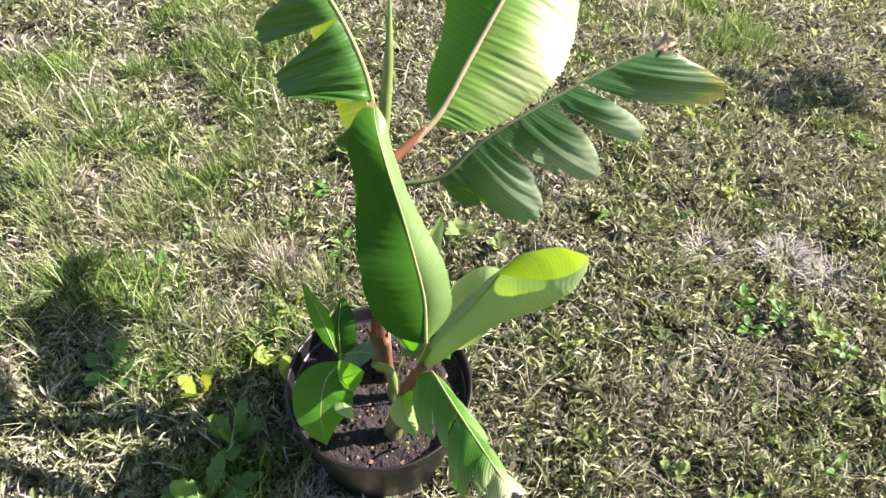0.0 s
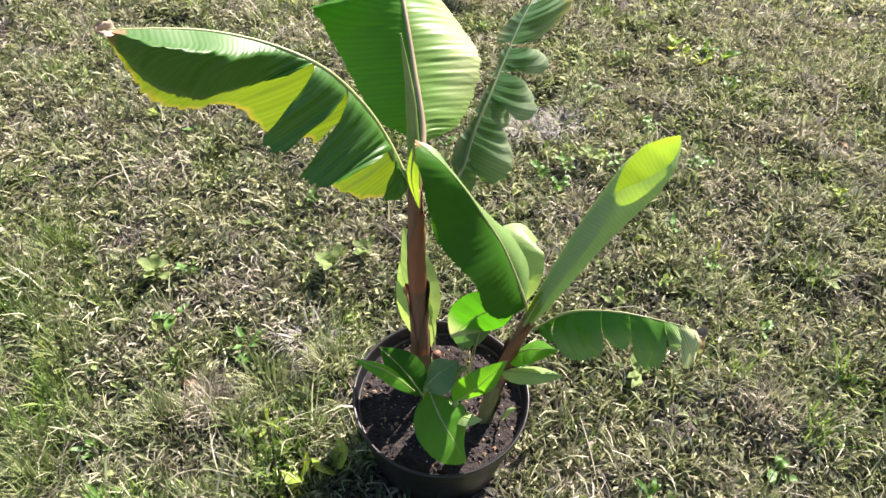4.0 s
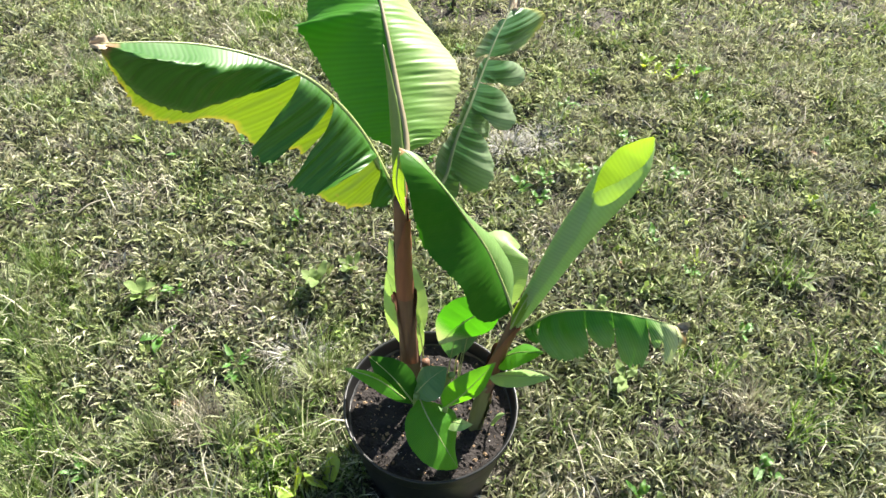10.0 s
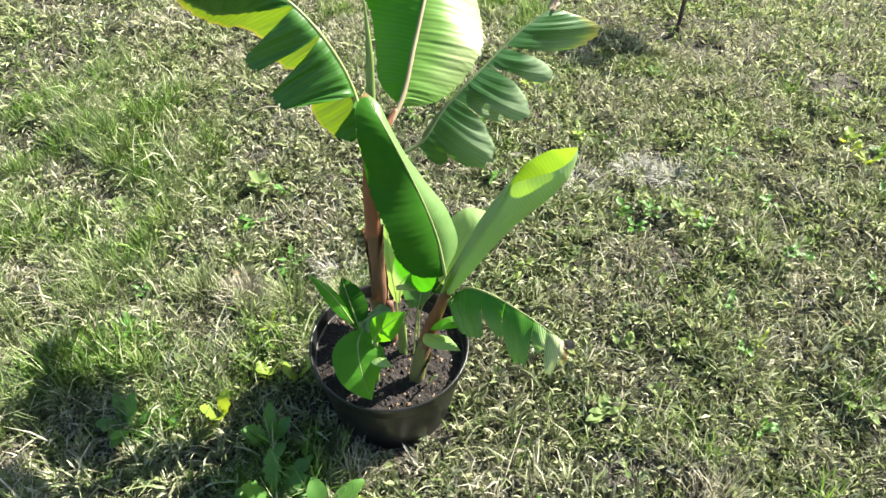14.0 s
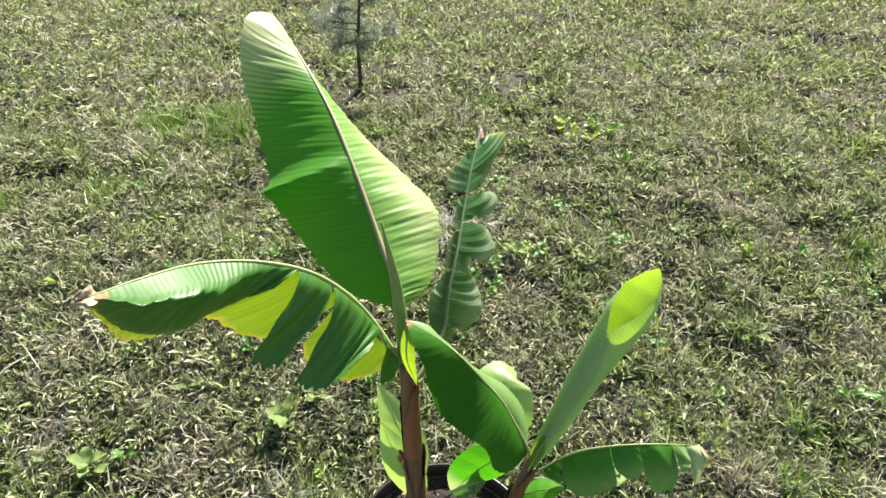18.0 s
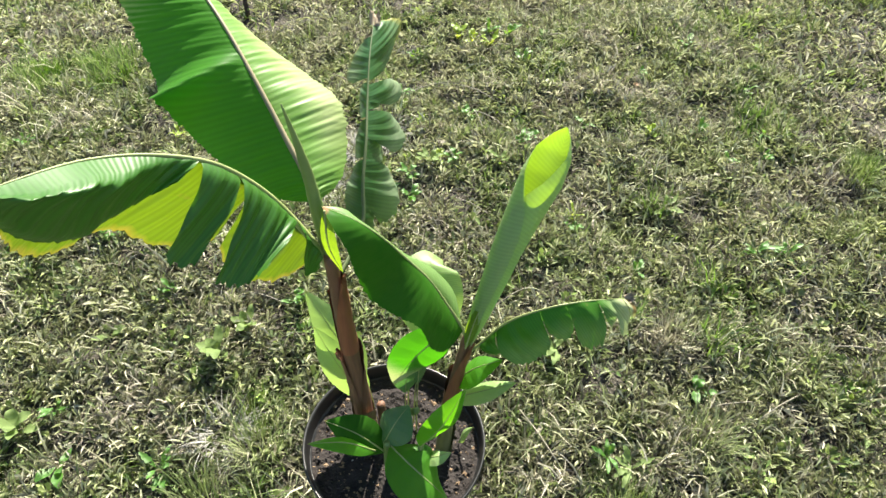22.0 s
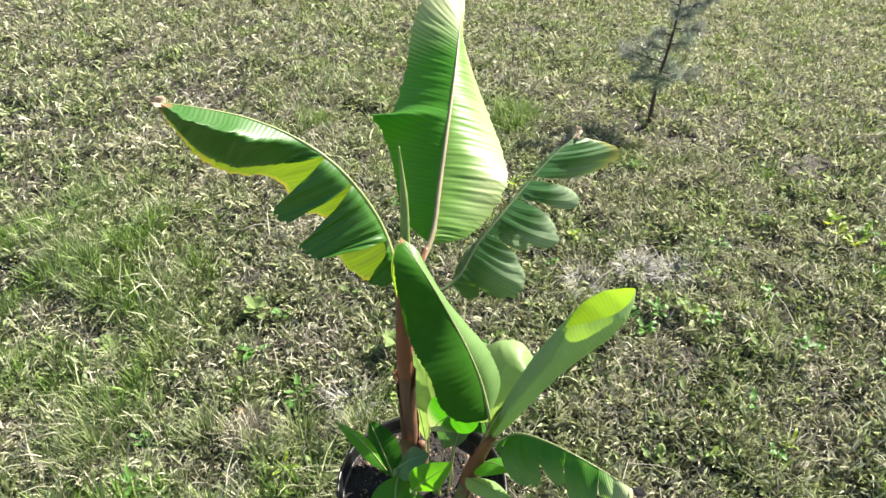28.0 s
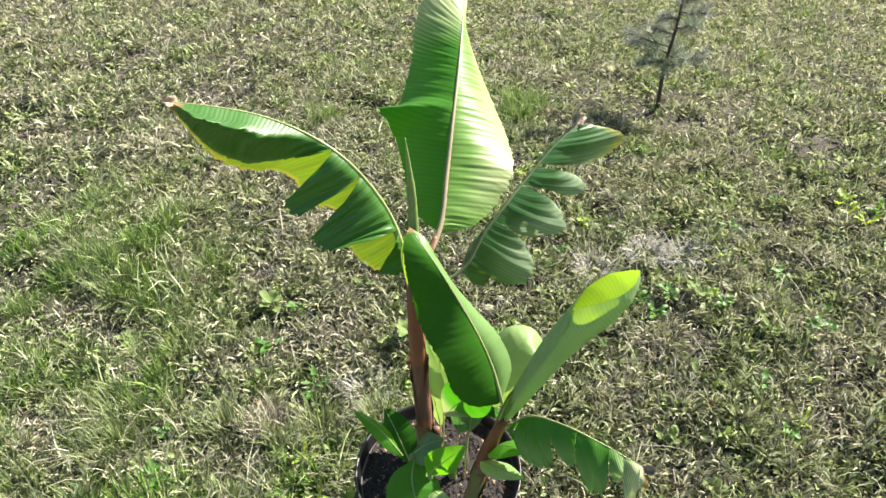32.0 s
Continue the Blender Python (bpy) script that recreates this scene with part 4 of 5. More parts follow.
def blades(name, x, y, length, width, lean, seed, material, label, segs=2, lift=0.0, clump=0.6, out=None):
    """Curved, tapering grass blades as one mesh, combed in clumps."""
    g = np.random.default_rng(seed)
    n = len(x)
    az = 2 * np.pi * g.random(n)
    if out is not None:
        az = np.where(g.random(n) < 0.75, out + 0.6 * g.standard_normal(n), az)
    tall = (1 - clump + 2 * clump * field(x, y, 7.0, seed + 1)) * (0.45 + 1.1 * field(x, y, 24.0, 87))
    L = length * (0.35 + 1.0 * g.random(n)) * tall * (0.8 + 0.75 * lushness(x, y))
    wd = width * (0.5 + 1.0 * g.random(n))
    ln = np.clip(lean + 0.4 * g.standard_normal(n), 0.08, 1.55)
    z0 = height(x, y) + lift * g.random(n) * tall - 0.004
    dx, dy = np.cos(az), np.sin(az)
    tw = az + np.pi / 2 + 0.5 * g.standard_normal(n)
    sx, sy, sz = np.cos(tw), np.sin(tw), 0.4 * g.standard_normal(n)
    vs = []
    px, py, pz = x.copy(), y.copy(), z0.copy()
    for k in range(segs + 1):
        t = k / segs
        half = wd * 0.5 * (1 - t) ** 0.6
        if k < segs:
            vs.append(np.stack([px - sx * half, py - sy * half, pz - sz * half], -1))
            vs.append(np.stack([px + sx * half, py + sy * half, pz + sz * half], -1))
        else:
            vs.append(np.stack([px, py, pz], -1))
        a = ln * (0.55 + 0.9 * t)
        px, py = px + dx * np.sin(a) * L / segs, py + dy * np.sin(a) * L / segs
        pz = np.maximum(pz + np.cos(a) * L / segs, z0 + 0.002)
    m = 2 * segs + 1
    V = np.stack(vs, 1).reshape(-1, 3)
    tris = []
    for k in range(segs - 1):
        o = 2 * k
        tris += [[o, o + 1, o + 3], [o, o + 3, o + 2]]
    tris.append([2 * segs - 2, 2 * segs - 1, 2 * segs])
    T = ((np.arange(n) * m)[:, None, None] + np.array(tris)[None]).reshape(-1, 3)
    return tri_object(name, V, T, material, label, "grass")


def clumps(name, count, per, radius, size, seed, material, label, box, keep, wide=0.22, dome=0.022):
    """Small low cushions of short mown leaves, each leaf a folded pair of triangles, as one mesh."""
    cx, cy = scatter(count, *box, seed, keep)
    g = np.random.default_rng(seed + 500)
    m = len(cx)
    k = np.maximum(3, (per * (0.35 + 1.3 * g.random(m))).astype(int))
    big = 0.5 + 1.0 * g.random(m)
    R = np.repeat(radius * big, k)
    up = np.repeat(0.5 + 1.0 * g.random(m), k)
    n = len(R)
    a, q = 2 * np.pi * g.random(n), np.sqrt(g.random(n))
    x, y = np.repeat(cx, k) + R * q * np.cos(a), np.repeat(cy, k) + R * q * np.sin(a)
    ok = np.hypot(x, y) > 0.15
    x, y, a, q, R, up = x[ok], y[ok], a[ok], q[ok], R[ok], up[ok]
    n = len(x)
    az = a + 0.9 * g.standard_normal(n)
    el = np.clip(1.05 - 0.85 * q + 0.4 * g.standard_normal(n), -0.15, 1.4)
    L = size * (0.45 + 1.1 * g.random(n)) * (0.75 + 0.35 * up)
    W = L * wide * (0.5 + 1.0 * g.random(n))
    z = height(x, y) + dome * up * (1 - 0.8 * q * q) * g.random(n) ** 0.6 - 0.004
    d = np.stack([np.cos(az) * np.cos(el), np.sin(az) * np.cos(el), np.sin(el)], -1)
    side = np.stack([-np.sin(az), np.cos(az), 0.5 * g.standard_normal(n)], -1)
    p = np.stack([x, y, z], -1)
    rise = np.array((0, 0, 1.0))
    mid = p + d * (0.55 * L)[:, None] + rise * (0.10 * L)[:, None]
    tip = p + d * L[:, None] - rise * (0.10 * L)[:, None]
    V = np.stack([p, mid - side * W[:, None], tip, mid + side * W[:, None]], 1).reshape(-1, 3)
    T = ((np.arange(n) * 4)[:, None, None] + np.array([[0, 1, 2], [0, 2, 3]])[None]).reshape(-1, 3)
    return tri_object(name, V, T, material, label, "grass")


def tufts(count, per, spread, x0, x1, y0, y1, seed, keep):
    """Places of blades standing in tufts, and the direction in which each leans outwards."""
    cx, cy = scatter(count, x0, x1, y0, y1, seed, keep)
    g = np.random.default_rng(seed + 500)
    k = np.maximum(2, (per * (0.4 + 1.2 * g.random(len(cx)))).astype(int))
    r = spread * (0.5 + 1.0 * g.random(len(cx)))
    px, py, rr = np.repeat(cx, k), np.repeat(cy, k), np.repeat(r, k)
    dx, dy = rr * g.standard_normal(len(px)), rr * g.standard_normal(len(px))
    ok = np.hypot(px + dx, py + dy) > 0.15
    return (px + dx)[ok], (py + dy)[ok], np.arctan2(dy, dx)[ok]


def scatter(n, x0, x1, y0, y1, seed, keep=None):
    g = np.random.default_rng(seed)
    x, y = x0 + (x1 - x0) * g.random(n), y0 + (y1 - y0) * g.random(n)
    ok = (np.hypot(x, y) > 0.155) & (furrow(x, y) < 0.022 + 0.02 * g.random(n))
    if keep:
        ok &= keep(x, y, g)
    return x[ok], y[ok]


def cover(x, y):
    """How closely the blades stand: thin spots show the dark soil."""
    f = 0.6 * field(x, y, 9.0, 51) + 0.4 * field(x, y, 21.0, 52)
    return np.clip(0.28 + 2.6 * (f - 0.32), 0.12, 1.0)


def wet(x, y, g):
    return g.random(len(x)) < (0.42 + 0.58 * lushness(x, y)) * cover(x, y)


def dry(x, y, g):
    return g.random(len(x)) < (1.0 - 0.75 * lushness(x, y)) * cover(x, y)


def near(x, y):
    return (np.abs(x) < 1.8) & (y < 2.1)


def leafy(x, y, g):
    return g.random(len(x)) < (0.25 + 0.75 * np.clip(4.0 * (field(x, y, 3.0, 77) - 0.42) + 0.35 * np.clip(x, -0.6, 1), 0, 1)) * cover(x, y)


def strawy(x, y, g):
    spot = np.exp(-((x + 0.45) ** 2 / 0.12 + (y - 0.45) ** 2 / 0.35)) + np.exp(-((x + 0.5) ** 2 / 0.02 + (y + 0.3) ** 2 / 0.01))
    return g.random(len(x)) < np.clip(0.70 - 0.55 * lushness(x, y) + 0.5 * spot + 1.3 * (field(x, y, 2.9, 78) - 0.5) + 0.5 * np.clip((x - 0.2) / 0.8, 0, 1) * np.clip(y, 0, 1) - 0.3 * np.clip((y - 2.0) / 2.0, 0, 1), 0.06, 1) * cover(x, y)


def thick(x, y, g):
    return g.random(len(x)) < 0.35 + 0.65 * cover(x, y)


def beyond(keep):
    """The same rule, but only outside the stretch round the plant."""
    return lambda x, y, g: ~near(x, y) & keep(x, y, g)


def fading(x, y, g):
    """Outside the middle stretch, ever thinner with distance."""
    return ((x < MID[0]) | (x > MID[1]) | (y < MID[2]) | (y > MID[3])) & (g.random(len(x)) < np.clip(1.5 - np.hypot(x, y) / 18, 0, 1))


CLOSE = (-1.8, 1.8, -0.9, 2.1)
MID = (-5.6, 4.8, -1.2, 6.0)
WIDE = (-17.0, 16.0, -7.0, 19.0)
clumps("mown_turf", 14500, 22, 0.026, 0.028, 55, TURF, "short mown turf in low uneven cushions", CLOSE, thick, 0.055)
clumps("dead_litter", 11000, 12, 0.034, 0.030, 57, LITTER, "dead brown and grey leaf litter between the grass", CLOSE, strawy, 0.05, 0.016)
clumps("lawn_weeds", 8200, 12, 0.022, 0.018, 43, BROAD, "small broad-leaved weeds in the lawn", CLOSE, leafy, 0.20, 0.028)
x, y, o = tufts(10500, 12, 0.012, *CLOSE, 21, wet)
blades("lawn_grass", x, y, 0.046, 0.0042, 0.75, 22, GRASS, "short green grass of a mown lawn", 2, 0.004, 0.5, o)
x, y, o = tufts(5200, 10, 0.013, *CLOSE, 41, strawy)
blades("dry_grass", x, y, 0.040, 0.0030, 0.95, 42, STRAW, "dry bleached grass standing in the lawn", 2, 0.006, 0.5, o)
x, y = scatter(42000, *CLOSE, 49, strawy)
blades("grass_clippings", x, y, 0.055, 0.0034, 1.38, 50, STRAW, "dry mown clippings lying on the lawn", 2, 0.022)
x, y = scatter(26000, *CLOSE, 59, wet)
blades("grass_clippings", x, y, 0.060, 0.0042, 1.35, 60, TURF, "wilted green clippings lying on the lawn", 2, 0.024)
x, y, o = tufts(17000, 13, 0.014, *CLOSE, 53, lambda x, y, g: g.random(len(x)) < np.clip(2.4 * (lushness(x, y) - 0.42), 0, 1))
blades("lush_grass", x, y, 0.050, 0.0042, 0.7, 54, LUSH, "bright green lush patches of longer grass", 2, 0.004, 0.5, o)
clumps("mown_turf", 58000, 10, 0.034, 0.036, 58, TURF, "mown turf of the lawn farther off", MID, beyond(thick), 0.065, 0.028)
clumps("dead_litter", 26000, 8, 0.05, 0.038, 61, LITTER, "dead litter in the lawn farther off", MID, beyond(strawy), 0.06, 0.018)
clumps("lawn_weeds", 22000, 7, 0.03, 0.026, 47, BROAD, "broad-leaved weeds in the lawn farther off", MID, beyond(leafy), 0.18, 0.034)
clumps("far_grass", 11000, 8, 0.06, 0.050, 69, TURF, "mown grass on the near side of the lawn", (-5.6, 4.8, -3.6, -1.2), thick, 0.075, 0.04)
clumps("far_grass", 26000, 8, 0.06, 0.050, 29, TURF, "mown grass beyond the saplings", (-9.0, 8.0, 6.0, 11.0), thick, 0.075, 0.04)
x, y, o = tufts(22000, 6, 0.018, *MID, 23, beyond(wet))
blades("lawn_grass", x, y, 0.046, 0.0058, 0.85, 24, GRASS, "green grass of the lawn farther off", 2, 0.01, 0.5, o)
x, y, o = tufts(15000, 6, 0.02, *MID, 45, beyond(strawy))
blades("dry_grass", x, y, 0.042, 0.0046, 1.1, 46, STRAW, "dry grass of the lawn farther off", 2, 0.03, 0.5, o)
clumps("far_grass", 15000, 6, 0.11, 0.062, 25, TURF, "mown grass of the lawn far behind the plant", WIDE, fading, 0.09, 0.05)


# ---- conifer saplings ----
NEEDLE = blade_mat("blue_grey_needles", [(0.0, (0.11, 0.12, 0.105)), (0.5, (0.26, 0.28, 0.255)), (1.0, (0.47, 0.49, 0.46))], 0.2, (0.2, 0.3, 0.15))
NEEDLE_G = blade_mat("dark_green_needles", [(0.0, (0.08, 0.10, 0.06)), (0.5, (0.19, 0.24, 0.15)), (1.0, (0.34, 0.38, 0.28))], 0.3, (0.25, 0.36, 0.12))
BARK = plain("sapling_bark", (0.085, 0.06, 0.045), 0.9, 70.0, 0.45, 0.7, 0.003)


def needles(parent, path, count, length, spread, seed, material, wide=0.0012):
    """Needles standing round a twig, one mesh."""
    g = np.random.default_rng(seed)
    s = g.random(count) ** 0.8
    c = curve(path, s)
    t = curve(path, np.minimum(s + 0.03, 1)) - curve(path, np.maximum(s - 0.03, 0))
    t /= np.linalg.norm(t, axis=1)[:, None] + 1e-9
    r = g.standard_normal((count, 3))
    r -= (r * t).sum(1)[:, None] * t
    r /= np.linalg.norm(r, axis=1)[:, None] + 1e-9
    d = t * (0.45 + 0.5 * g.random((count, 1))) + r * spread
    d /= np.linalg.norm(d, axis=1)[:, None]
    L = length * (0.6 + 0.6 * g.random((count, 1)))
    w = np.cross(d, g.standard_normal((count, 3)))
    w = w / (np.linalg.norm(w, axis=1)[:, None] + 1e-9) * wide
    V = np.stack([c - w, c + w, c + d * L], 1).reshape(-1, 3)
    T = np.arange(3 * count).reshape(-1, 3)
    me = bpy.data.meshes.new("needles")
    me.from_pydata(V.tolist(), [], T.tolist())
    me.materials.append(material)
    ob = new("needles", me)
    ob.parent = parent
    return ob


def sapling(x, y, top, branches, label, material, seed, thick=0.010, count=620, length=0.06, wide=0.0012):
    """A young conifer. top: the way from its foot to its tip; branches: (height share, azimuth, length, rise)."""
    z = float(height(np.array(x), np.array(y)))
    tree = tagged(new("conifer_sapling"), label, "sapling", "conifer saplings on the lawn")
    tree.location = (x, y, z)
    g = np.random.default_rng(seed)
    top = np.array(top, float)
    bend = np.array((g.normal(0, 0.012), g.normal(0, 0.012), 0))
    line = [(0, 0, -0.03), tuple(top * 0.33 + bend), tuple(top * 0.66 - bend * 0.5), tuple(top)]
    tv, tf = tube(line, [thick * 1.3, thick, thick * 0.7, thick * 0.25], 9, 26, 1.0, 0.06, seed)
    trunk = mesh_object("trunk", tv, tf, BARK, tree)
    needles(trunk, [tuple(c) for c in curve(line, np.linspace(0.55, 1.0, 5))], int(count * 1.3), length, 0.9, seed + 1, material, wide)
    for k, (share, az, reach, rise) in enumerate(branches):
        a = np.array(curve(line, np.array([share]))[0])
        d = np.array((math.cos(radians(az)), math.sin(radians(az)), 0)) * reach
        path = [tuple(a), tuple(a + d * 0.5 + (0, 0, rise * 0.35)), tuple(a + d + np.array((0, 0, rise)))]
        bv, bf = tube(path, [thick * 0.45, thick * 0.3, thick * 0.12], 6, 9, 1.0, 0.05, seed + k)
        br = mesh_object("branch", bv, bf, BARK, tree)
        for side in (-1, 1):
            q = curve(path, np.array([0.45 + 0.15 * side]))[0]
            w = radians(az + side * (38 + 14 * g.random()))
            e = q + np.array((math.cos(w), math.sin(w), 0.25 + 0.3 * g.random())) * reach * 0.45
            twig = [tuple(q), tuple(0.5 * (q + e) + (0, 0, 0.006)), tuple(e)]
            wv, wf = tube(twig, [thick * 0.22, thick * 0.16, thick * 0.08], 5, 6)
            tw = mesh_object("twig", wv, wf, BARK, br)
            ob = needles(tree, twig, int(count * (0.25 + reach * 1.5)), length * 0.9, 1.2, seed + 60 + 2 * k + side, material, wide)
            ob.name = "needles"
        needles(br, path, int(count * (0.5 + reach * 3.4)), length, 1.05, seed + 20 + k, material, wide)
    return tree


sapling(-0.055, 2.285, (0.02, -0.02, 0.67),
        [(0.93, 170, 0.10, 0.06), (0.93, 20, 0.09, 0.06), (0.86, 185, 0.14, 0.07), (0.84, 5, 0.14, 0.08), (0.80, 300, 0.10, 0.05), (0.72, 350, 0.11, 0.02), (0.68, 200, 0.08, 0.0),
         (0.62, 30, 0.10, 0.01), (0.58, 180, 0.09, 0.01), (0.50, 195, 0.20, 0.07), (0.46, 170, 0.17, 0.02), (0.44, 350, 0.16, 0.03), (0.40, 210, 0.13, 0.0), (0.42, 280, 0.12, 0.0), (0.42, 80, 0.12, 0.02)],
        "blue-grey young conifer sapling standing in the lawn", NEEDLE, 61, 0.009, 330, 0.05, 0.0010)
sapling(-3.18, 3.30, (-0.05, 0.05, 1.25),
        [(0.14, 350, 0.16, 0.0), (0.15, 150, 0.22, 0.03), (0.17, 40, 0.24, 0.06), (0.18, 260, 0.2, 0.05), (0.20, 170, 0.34, 0.05), (0.22, 320, 0.28, 0.08), (0.22, 230, 0.3, 0.09), (0.24, 20, 0.40, 0.22), (0.28, 200, 0.42, 0.05), (0.30, 300, 0.30, 0.05), (0.36, 120, 0.35, 0.05), (0.40, 330, 0.38, 0.15), (0.44, 185, 0.38, 0.08),
         (0.50, 60, 0.32, 0.1), (0.56, 230, 0.30, 0.1), (0.64, 0, 0.28, 0.1), (0.70, 170, 0.26, 0.1), (0.80, 300, 0.2, 0.1), (0.86, 100, 0.18, 0.1)],
        "thin dark conifer sapling with sparse bare lower branches", NEEDLE_G, 71, 0.013, 420, 0.06, 0.0019)
sapling(2.80, 1.68, (0.03, 0.03, 0.42),
        [(0.12, 170, 0.12, 0.03), (0.16, 230, 0.15, 0.02), (0.2, 150, 0.16, 0.05), (0.25, 300, 0.17, 0.03), (0.28, 190, 0.19, 0.08), (0.34, 90, 0.17, 0.05), (0.4, 20, 0.16, 0.05), (0.46, 210, 0.16, 0.07),
         (0.52, 140, 0.15, 0.06), (0.6, 260, 0.14, 0.05), (0.68, 30, 0.12, 0.05), (0.78, 170, 0.10, 0.05), (0.86, 300, 0.08, 0.04)],
        "bushy dark conifer sapling at the edge of the lawn", NEEDLE_G, 81, 0.015, 1300, 0.05, 0.002)
sapling(1.10, 8.1, (0.0, 0.05, 1.3),
        [(0.05, 180, 0.42, 0.05), (0.07, 350, 0.45, 0.05), (0.10, 270, 0.40, 0.04), (0.14, 220, 0.42, 0.1), (0.18, 320, 0.42, 0.1), (0.24, 160, 0.38, 0.1), (0.3, 20, 0.36, 0.12), (0.38, 260, 0.34, 0.12),
         (0.46, 100, 0.3, 0.12), (0.56, 200, 0.28, 0.12), (0.66, 340, 0.24, 0.1), (0.78, 120, 0.2, 0.1)],
        "low dark conifer bush far behind on the lawn", NEEDLE_G, 91, 0.02, 1000, 0.08, 0.004)

# ---- single weeds, fallen leaves and tussocks ----
WEED = leaf_mat("weed_leaf", (0.075, 0.19, 0.035), (0.30, 0.58, 0.03), 0.35, 0.45)
WEED_PALE = leaf_mat("pale_weed_leaf", (0.17, 0.24, 0.085), (0.34, 0.48, 0.08), 0.3, 0.6, gloss=0.2)
WEED_YEL = leaf_mat("yellow_weed_leaf", (0.24, 0.36, 0.05), (0.66, 0.78, 0.05), 0.45, 0.45)
DEAD = plain("dead_leaf", (0.30, 0.275, 0.21), 0.7, 60.0, 0.25, 0.4, 0.002)
DEAD_B = plain("brown_dead_leaf", (0.30, 0.19, 0.10), 0.75, 60.0, 0.35, 0.5, 0.002)
HAY = plain("grey_hay", (0.40, 0.39, 0.35), 0.8, 60.0, 0.35, 0.3, 0.001)


def weed_leaf(parent, name, az, length, width, rise, material, seed, lobes=0, droop=0.5, at=(0, 0, 0)):
    """One leaf of a weed, bent over, its margin smooth or lobed."""
    n, nw = 18, 5
    s = np.linspace(0, 1, n)
    out = length * (s * math.cos(rise) + 0.0)
    up = length * (s * math.sin(rise) - droop * s**2.2 * 0.5)
    prof = width * np.sin(np.pi * np.clip(s * 0.93 + 0.04, 0, 1)) ** 0.8 * (0.25 + 0.75 * np.clip(s * 2.2, 0, 1))
    if lobes:
        prof = prof * (0.62 + 0.38 * np.abs(np.sin(np.pi * lobes * s + seed)))
    w = np.linspace(-1, 1, nw)
    c, q = math.cos(radians(az)), math.sin(radians(az))
    X = out[:, None] + 0 * w
    Y = prof[:, None] * w
    Z = up[:, None] + 0.22 * np.abs(Y) + 0.002 * np.sin(9 * s + seed)[:, None]
    V = np.stack([at[0] + c * X - q * Y, at[1] + q * X + c * Y, at[2] + Z], -1).reshape(-1, 3)
    f = [(i * nw + j, (i + 1) * nw + j, (i + 1) * nw + j + 1, i * nw + j + 1) for i in range(n - 1) for j in range(nw - 1)]
    S, W = np.meshgrid(s * 0.9, np.abs(w) * 0.8, indexing="ij")
    return mesh_object(name, V, f, material, parent, uvs=np.stack([S, W], -1).reshape(-1, 2))


def weed(x, y, leaves, length, width, rise, material, label, seed, lobes=0, turn=None):
    g = np.random.default_rng(seed)
    ob = tagged(new("weed"), label, "weed", "weeds in the lawn")
    ob.location = (x, y, float(height(np.array(x), np.array(y))) + 0.004)
    for k in range(leaves):
        az = (turn if turn is not None else 360 * g.random()) + k * 137.5 + g.normal(0, 14)
        weed_leaf(ob, "weed_leaf", az, length * (0.65 + 0.55 * g.random()), width * (0.75 + 0.4 * g.random()), rise + g.normal(0, 0.15), material, seed + k, lobes,
                  at=(0, 0, 0.004 * k))
    return ob


weed(-0.230, -0.085, 2, 0.085, 0.030, 0.95, WEED_YEL, "sunlit yellow-green weed leaves beside the pot", 101, turn=250)
weed(-0.290, -0.105, 2, 0.075, 0.024, 1.05, WEED_YEL, "pale yellow weed leaf standing in the grass", 102, turn=240)
weed(-0.300, -0.285, 3, 0.155, 0.026, 1.35, WEED_YEL, "bright green lobed weed leaf standing upright", 103, 5, turn=80)
weed(0.060, -0.34, 7, 0.12, 0.026, 0.75, WEED, "dock-like weed with broad green leaves in front of the pot", 104, turn=20)
weed(-0.05, -0.37, 10, 0.13, 0.026, 0.8, WEED, "dandelion rosette with lobed leaves in the grass", 105, 5)
weed(-0.15, -0.27, 8, 0.11, 0.022, 0.85, WEED, "dandelion rosette with lobed leaves in the grass", 106, 5)
weed(-0.45, -0.42, 8, 0.11, 0.022, 0.85, WEED, "dandelion rosette with lobed leaves in the grass", 107, 5)
weed(-0.335, 0.455, 9, 0.068, 0.014, 0.8, WEED_PALE, "pale plantain with broad leaves behind the pot", 108)
weed(-0.255, 0.52, 8, 0.060, 0.013, 0.85, WEED_PALE, "pale plantain with broad leaves behind the pot", 109)
weed(-0.805, 0.40, 8, 0.062, 0.013, 0.8, WEED_PALE, "pale broad-leaved weed in the dry lawn", 110)
weed(-0.60, 0.62, 4, 0.05, 0.011, 0.7, WEED_PALE, "small pale weed in the dry lawn", 111)
weed(-0.72, 0.28, 4, 0.05, 0.012, 0.5, WEED, "small broad-leaved weed in the lawn", 112)
for k, (wx, wy) in enumerate([(0.78, 1.72), (0.86, 1.76), (0.83, 1.66), (0.92, 1.70), (0.74, 1.80)]):
    weed(wx, wy, 7, 0.07, 0.012, 0.85, (WEED_YEL, WEED)[k % 2], "bright yellow-green leafy weed in a patch of the lawn", 700 + 9 * k, 4)
for k, (wx, wy) in enumerate([(0.22, 0.93), (0.30, 0.97), (0.38, 1.01), (0.28, 0.88), (0.47, 1.02), (0.60, 0.95), (0.70, 1.02)]):
    weed(wx, wy, 8, 0.052, 0.009, 0.7, (WEED, WEED_PALE)[k % 3 == 2], "dark green broad-leaved weed in a leafy patch", 760 + 9 * k, (0, 3)[k % 2])
g = np.random.default_rng(131)
